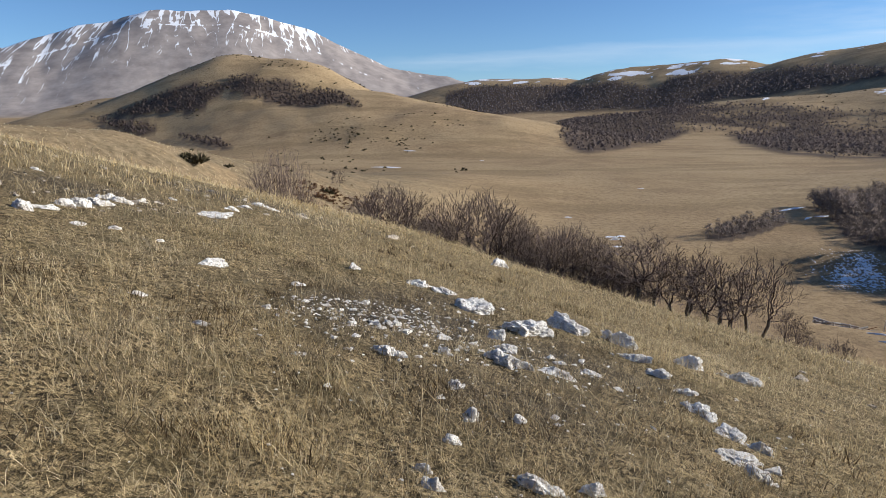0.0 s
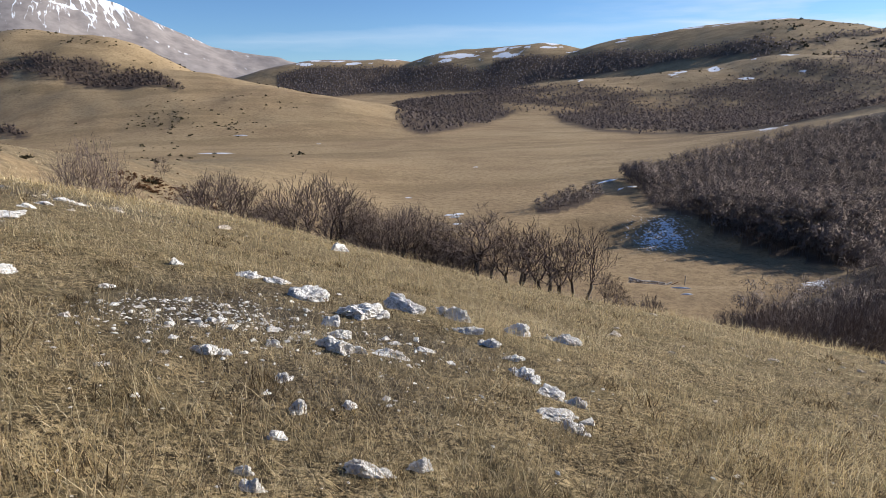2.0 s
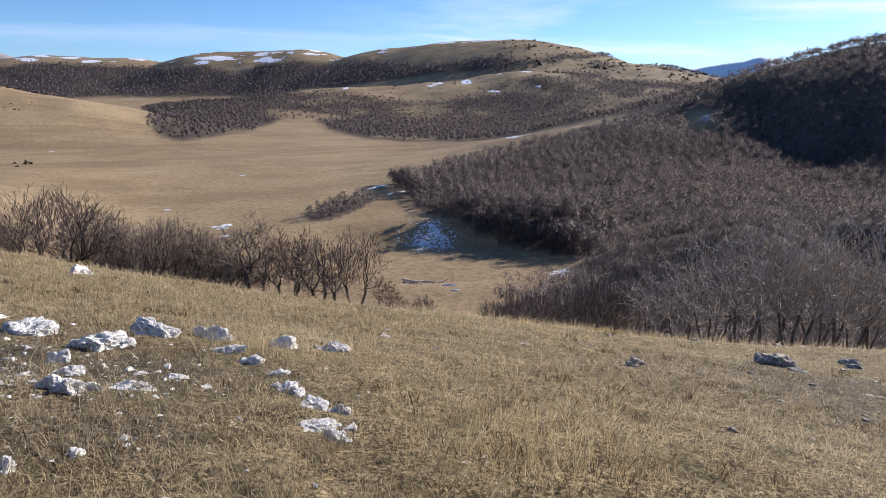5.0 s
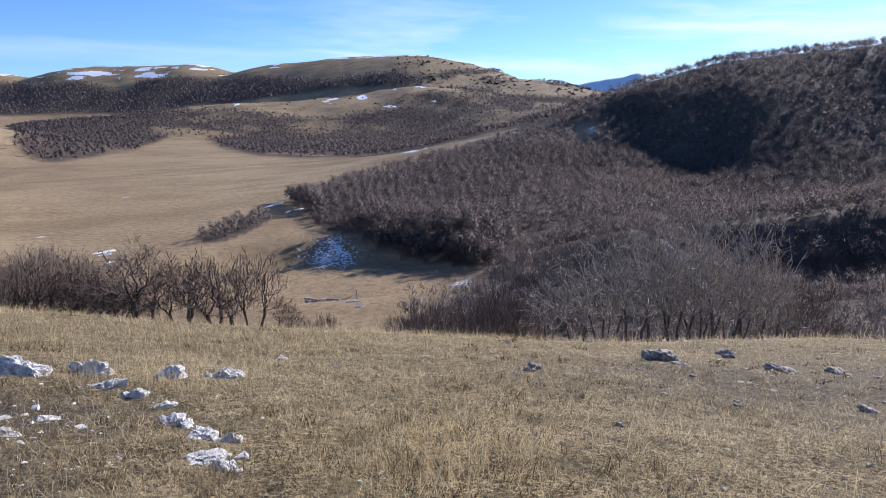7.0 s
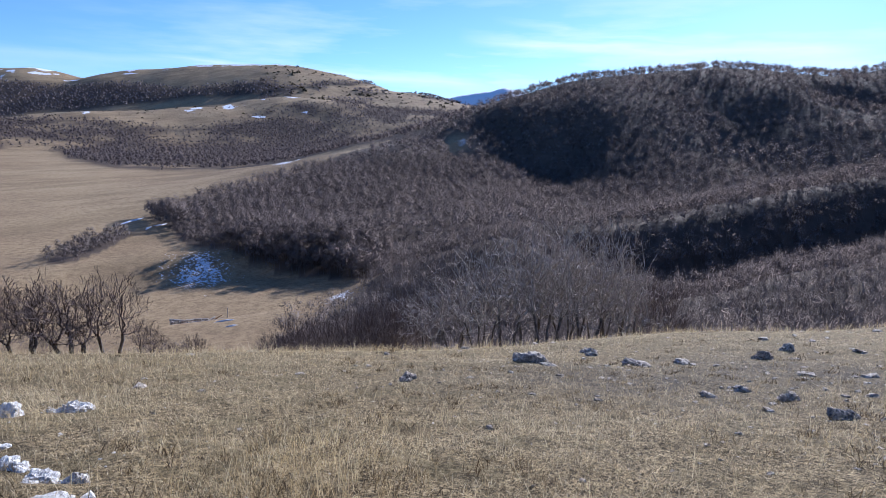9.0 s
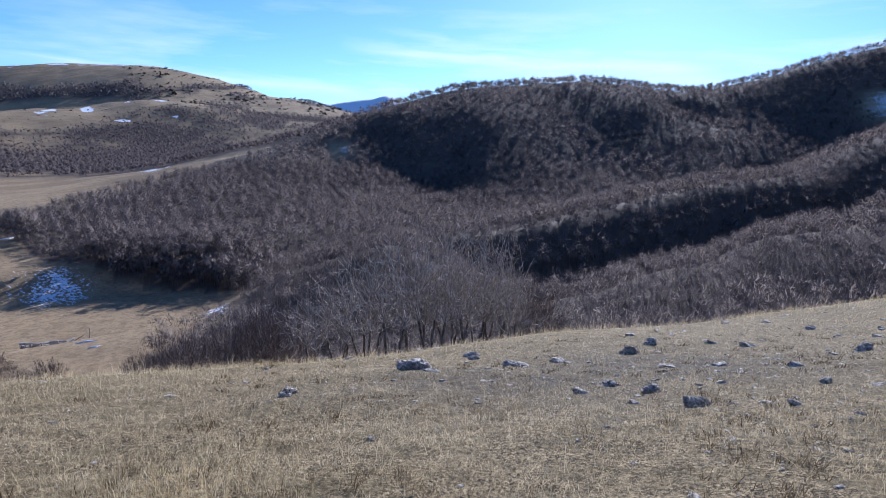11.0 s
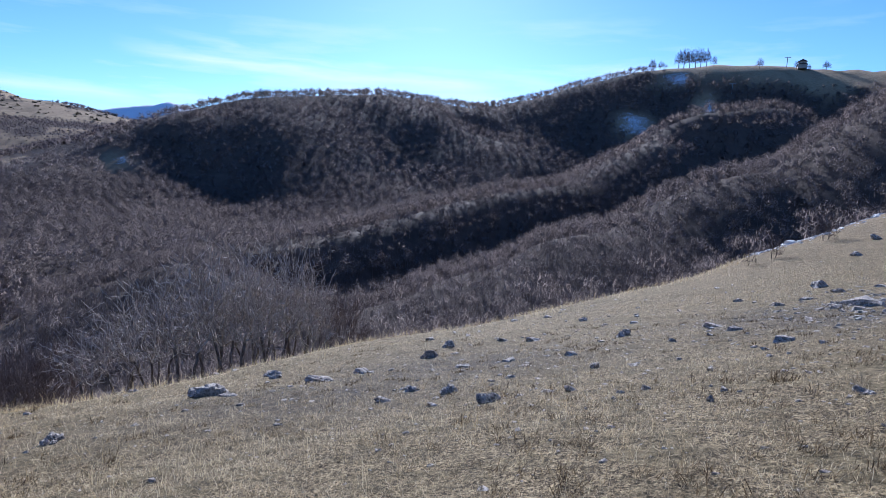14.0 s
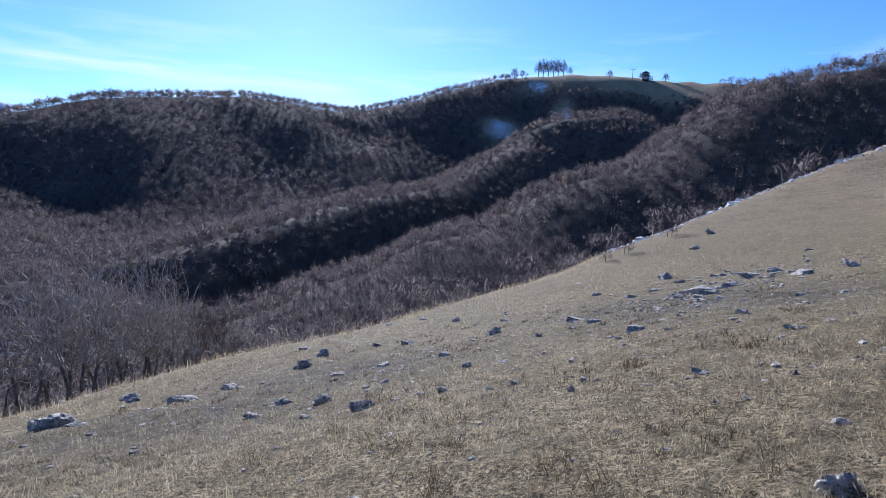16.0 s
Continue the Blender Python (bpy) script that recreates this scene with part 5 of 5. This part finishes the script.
def snow_patch(bearing, r, length, width, turn, thick=0.25, seed=0):
    """A low drift of old snow with a ragged rim, moulded on the ground."""
    x0, y0 = at(bearing, r)
    rng = np.random.default_rng(seed)
    k, rings = 40, 6
    a = np.arange(k) * 2 * np.pi / k
    rim = 1 + 0.22 * np.sin(3 * a + rng.uniform(0, 6)) + 0.14 * np.sin(7 * a + rng.uniform(0, 6)) + rng.normal(0, 0.07, k)
    c, s = math.cos(radians(turn)), math.sin(radians(turn))
    verts = []
    for i in range(rings + 1):
        u = i / rings
        px, py = np.cos(a) * rim * u * length / 2, np.sin(a) * rim * u * width / 2
        x, y = x0 + px * c - py * s, y0 + px * s + py * c
        z = heights(x, y) + thick * (1 - u ** 2) - 0.15 * u ** 6
        verts.append(np.stack([x, y, z], 1))
    verts = np.vstack(verts)
    i, j = np.meshgrid(np.arange(rings), np.arange(k), indexing="ij")
    b = (j + 1) % k
    f = np.stack([i * k + j, (i + 1) * k + j, (i + 1) * k + b, i * k + b], -1).reshape(-1, 4)
    ob = link_mesh("snow_patch", verts, f, SNOW, True)
    return tagged(ob, "long strip of old snow on the dry grass" if length > 3 * width else "small patch of old snow on the grass", "snow", "snow patches")


# bearing, distance, length, width, turn
DRIFTS = [(-5.1, 575, 30, 9, -16), (15.2, 254, 5, 3, -10), (16.0, 256, 6, 3.4, 20), (15.9, 236, 4, 2.2, 0), (11.4, 297, 3.4, 1.8, 0), (29.3, 355, 28, 3, 32), (31.6, 338, 8, 3, 10), (30.6, 330, 10, 2, 45),
          (17.6, 420, 4, 2, 0), (6.8, 1500, 60, 14, 5), (7.6, 1050, 46, 16, -4), (11, 1650, 50, 10, 10), (3.5, 640, 5, 2.4, 0), (36.4, 165, 4.5, 0.8, -28), (36.9, 160, 3, 0.6, -20), (-3.0, 700, 14, 3, -10), (42.5, 700, 60, 9, 30), (-18.2, 640, 9, 5, 40), (-18.0, 690, 8, 5, 70)]
for _k, (_b, _r, _l, _w, _t) in enumerate(DRIFTS):
    snow_patch(_b, _r, _l, _w, _t, 0.3 if _l < 12 else 0.5, 300 + _k)


def block(x, y, size, seed):
    ob = new("rock", rock_mesh(seed, size, size * 0.6, size * 0.55))
    ob.matrix_basis = pose(x, y, height(x, y), 0, 0, seed * 37 % 360)
    return tagged(ob, "snow-dusted boulder lying on the plain", "rock", "boulders on the plain")


block(67.2, 240.5, 1.7, 501)
block(69.0, 240.0, 1.2, 502)
block(65.4, 239.6, 0.9, 503)


# ---- shrubs ----
def shrub_form(rng):
    """A low dense shrub one metre wide: many short sprigs over a lumpy cushion."""
    v, f = [], []
    for _ in range(34):
        d = rng.normal(size=3)
        d[2] = abs(d[2]) * 0.8
        d /= np.linalg.norm(d)
        p = d * np.array((0.5, 0.5, 0.42)) * rng.uniform(0.55, 1.05)
        s = np.cross(d, rng.normal(size=3))
        s = s / np.linalg.norm(s) * rng.uniform(0.05, 0.12)
        q = p + d * rng.uniform(0.05, 0.18) + rng.normal(0, 0.04, 3)
        n = len(v)
        v += [p * 0.55 - s, p * 0.55 + s, q]
        f.append((n, n + 1, n + 2))
    return np.array(v), np.array(f)


def shrub_mass(name, label, x, y, size, material, seed):
    rng = np.random.default_rng(seed)
    forms = [shrub_form(rng) for _ in range(4)]
    z = heights(x, y)
    vs, fs, count = [], [], 0
    for i in range(len(x)):
        fv, ff = forms[i % 4]
        a = rng.uniform(0, 6.28)
        c, s = math.cos(a), math.sin(a)
        vs.append(np.stack([(fv[:, 0] * c - fv[:, 1] * s) * size[i] + x[i], (fv[:, 0] * s + fv[:, 1] * c) * size[i] + y[i], fv[:, 2] * size[i] * 1.1 + z[i]], 1))
        fs.append(ff + count)
        count += len(fv)
    return tagged(link_mesh(name, np.vstack(vs), np.vstack(fs), material), label, "shrubs", kind="stuff")


def hill_shrubs():
    """Dark dots of juniper over the brown hill and the near slopes."""
    rng = np.random.default_rng(71)
    n = 5200
    r, b = np.sqrt(rng.uniform(420 ** 2, 1350 ** 2, n)), np.radians(rng.uniform(-30, 6, n))
    x, y = r * np.sin(b), r * np.cos(b)
    m = wavy(x, y, 150, 72, 3) + 0.5 * wavy(x, y, 40, 73, 2) + 0.35 * np.exp(-((np.degrees(b) + 9) / 5) ** 2)
    ok = m > rng.uniform(0.1, 0.75, n)
    shrub_mass("juniper_shrubs", "dark low juniper shrubs dotted over the brown hill", x[ok], y[ok], rng.lognormal(0.9, 0.4, ok.sum()), JUNIPER, 74)
    n = 260
    t = rng.uniform(0, 1, n)
    x, y = -44 + 24 * t + rng.normal(0, 5, n), 196 + 26 * t + rng.normal(0, 9, n)
    shrub_mass("rusty_shrubs", "rust-brown dwarf shrubs on the near hillside", x, y, rng.lognormal(0.2, 0.4, n), RUST, 75)
    n = 900
    r, b = np.sqrt(rng.uniform(820 ** 2, 1900 ** 2, n)), np.radians(rng.uniform(12, 60, n))
    x, y = r * np.sin(b), r * np.cos(b)
    ok = heights(x, y) > -44
    shrub_mass("spur_shrubs", "low dark bushes scattered on the far spur", x[ok], y[ok], rng.lognormal(1.1, 0.4, ok.sum()), JUNIPER, 76)
    n = 420
    r, b = np.sqrt(rng.uniform(2050 ** 2, 2700 ** 2, n)), np.radians(rng.uniform(40, 62, n))
    x, y = r * np.sin(b), r * np.cos(b)
    shrub_mass("dome_shrubs", "dark bushes dotted over the tan dome hill", x, y, rng.lognormal(2.0, 0.45, n), JUNIPER, 77)
    n = 70
    r, b = np.sqrt(rng.uniform(120 ** 2, 420 ** 2, n)), np.radians(rng.uniform(-26, -8, n))
    x, y = r * np.sin(b), r * np.cos(b)
    shrub_mass("slope_shrubs", "dark low shrubs on the grassy slope", x, y, rng.lognormal(0.4, 0.5, n), JUNIPER, 78)


hill_shrubs()


def juniper(bearing, r, wide, seed):
    """One dark juniper bush."""
    rng = np.random.default_rng(seed)
    v, f = [], []
    for k in range(7):
        fv, ff = shrub_form(rng)
        o = np.array((rng.normal(0, 0.28), rng.normal(0, 0.2), rng.uniform(0, 0.12)))
        f.append(ff + len(np.vstack(v)) if v else ff)
        v.append(fv * rng.uniform(0.5, 0.8) + o)
    x, y = at(bearing, r)
    ob = link_mesh("juniper_bush", np.vstack(v) * wide, np.vstack(f), JUNIPER)
    ob.matrix_basis = pose(x, y, height(x, y) - 0.05)
    return tagged(ob, "dark green-brown juniper bush on the dry slope", "bush", "juniper bushes")


for _b, _r, _w, _s in ((-21.7, 170, 6.0, 1), (-22.3, 172, 4.0, 2), (-19.0, 185, 2.6, 3), (-24.6, 230, 5, 4), (-23.9, 235, 4, 5)):
    juniper(_b, _r, _w, _s)


# ---- the bare top with the ski station ----
def station():
    """A low mountain building with a gabled upper storey."""
    x, y = at(113.55, 1135)
    house = new("mountain_station")
    house.matrix_basis = pose(x, y, height(x, y), 0, 0, -20)
    body = part("wall", box_mesh("wall", 30, 12, 6, RENDERED, 0.1), house, "pale rendered lower storey")
    body.location = (0, 0, 2.5)
    upper = part("upper_wall", box_mesh("upper_wall", 14, 10, 5, RENDERED, 0.1), house)
    upper.location = (-1, 0, 8)
    for name, sx, sy, z, h, dx in (("roof", 33, 14, 5.6, 2.0, 0), ("upper_roof", 17, 13, 10.6, 3.4, -1)):
        bm = bmesh.new()
        pts = [(-sx / 2, -sy / 2, 0), (sx / 2, -sy / 2, 0), (sx / 2, sy / 2, 0), (-sx / 2, sy / 2, 0), (-sx / 2, 0, h), (sx / 2, 0, h)]
        vs = [bm.verts.new(p) for p in pts]
        for q in ((0, 1, 5, 4), (2, 3, 4, 5), (0, 4, 3), (1, 2, 5), (3, 2, 1, 0)):
            bm.faces.new([vs[i] for i in q])
        me = bpy.data.meshes.new(name)
        bm.to_mesh(me)
        bm.free()
        me.materials.append(ROOF)
        o = part(name, new(name, me), house, "dark sheet roof")
        o.location = (dx, 0, z)
    for k in range(6):
        o = part("window", box_mesh("window", 1.8, 0.12, 1.6, GLASS, 0.02), house)
        o.location = (-11 + k * 4.4, -6.05, 3.2)
    o = part("chimney", box_mesh("chimney", 1.2, 1.2, 3, RENDERED, 0.05), house)
    o.location = (3, 1.5, 12.6)
    return tagged(house, "low mountain station with dark gabled roofs on the hilltop", "building")


station()


def lift_pylon(bearing, r, tall):
    x, y = at(bearing, r)
    pylon = new("lift_pylon")
    pylon.matrix_basis = pose(x, y, height(x, y), 0, 0, 10 - bearing)
    mast = part("mast", box_mesh("mast", 0.9, 0.9, tall, STEEL, 0.1), pylon)
    mast.location = (0, 0, tall / 2 - 0.5)
    arm = part("crossarm", box_mesh("crossarm", 8.5, 0.7, 0.8, STEEL, 0.1), pylon)
    arm.location = (0, 0, tall - 0.6)
    for s in (-1, 1):
        o = part("sheave_bank", box_mesh("sheave_bank", 0.7, 3.2, 0.8, STEEL, 0.1), pylon)
        o.location = (s * 4.0, 0, tall - 0.9)
    return tagged(pylon, "steel ski-lift pylon with a crossarm on the hilltop", "pylon", "ski-lift pylons")


for _b, _r, _h in ((112.5, 1120, 17), (108.75, 1000, 15)):
    lift_pylon(_b, _r, _h)

# trees on the bare top and on the skyline: bearing, distance, height, spread
hill_trees = [bare_tree("hilltop_tree", 120 + k, 1, 420, 0.03, DOME, 16, 12, "leafless broad-crowned tree standing on the bare hilltop", low=0.4, inner=0.3, fine=0.07) for k in range(3)]
SKYLINE = [(102.4, 1118, 17, 14), (101.7, 1120, 9, 9), (103.1, 1120, 13, 11), (104.5, 1120, 26, 15), (104.9, 1112, 29, 16), (105.35, 1120, 28, 15), (105.8, 1115, 29, 16), (106.2, 1120, 28, 15), (106.65, 1118, 27, 14), (115.2, 1130, 12, 12), (110.6, 1090, 14, 12), (107.2, 1112, 16, 9), (68.75, 812, 11, 13), (113.2, 1128, 12, 9), (114.0, 1128, 9, 8)]
stand(SKYLINE, hill_trees, "trees on the hilltop", 16, 12)
for proto in hill_trees:
    for o in (*proto.children_recursive, proto):
        bpy.data.objects.remove(o)
# a pale tree standing out of the wood, in the copse's sunlit twig colour
white_tree = bare_tree("pale_tree", 131, 2, 300, 0.02, GAUNT, 13, 8, "pale bleached tree standing out of the brown wood", twigs=PALE_TWIG, fine=0.05)
_x, _y = at(81.0, 372)
white_tree.matrix_basis = pose(_x, _y, height(_x, _y))
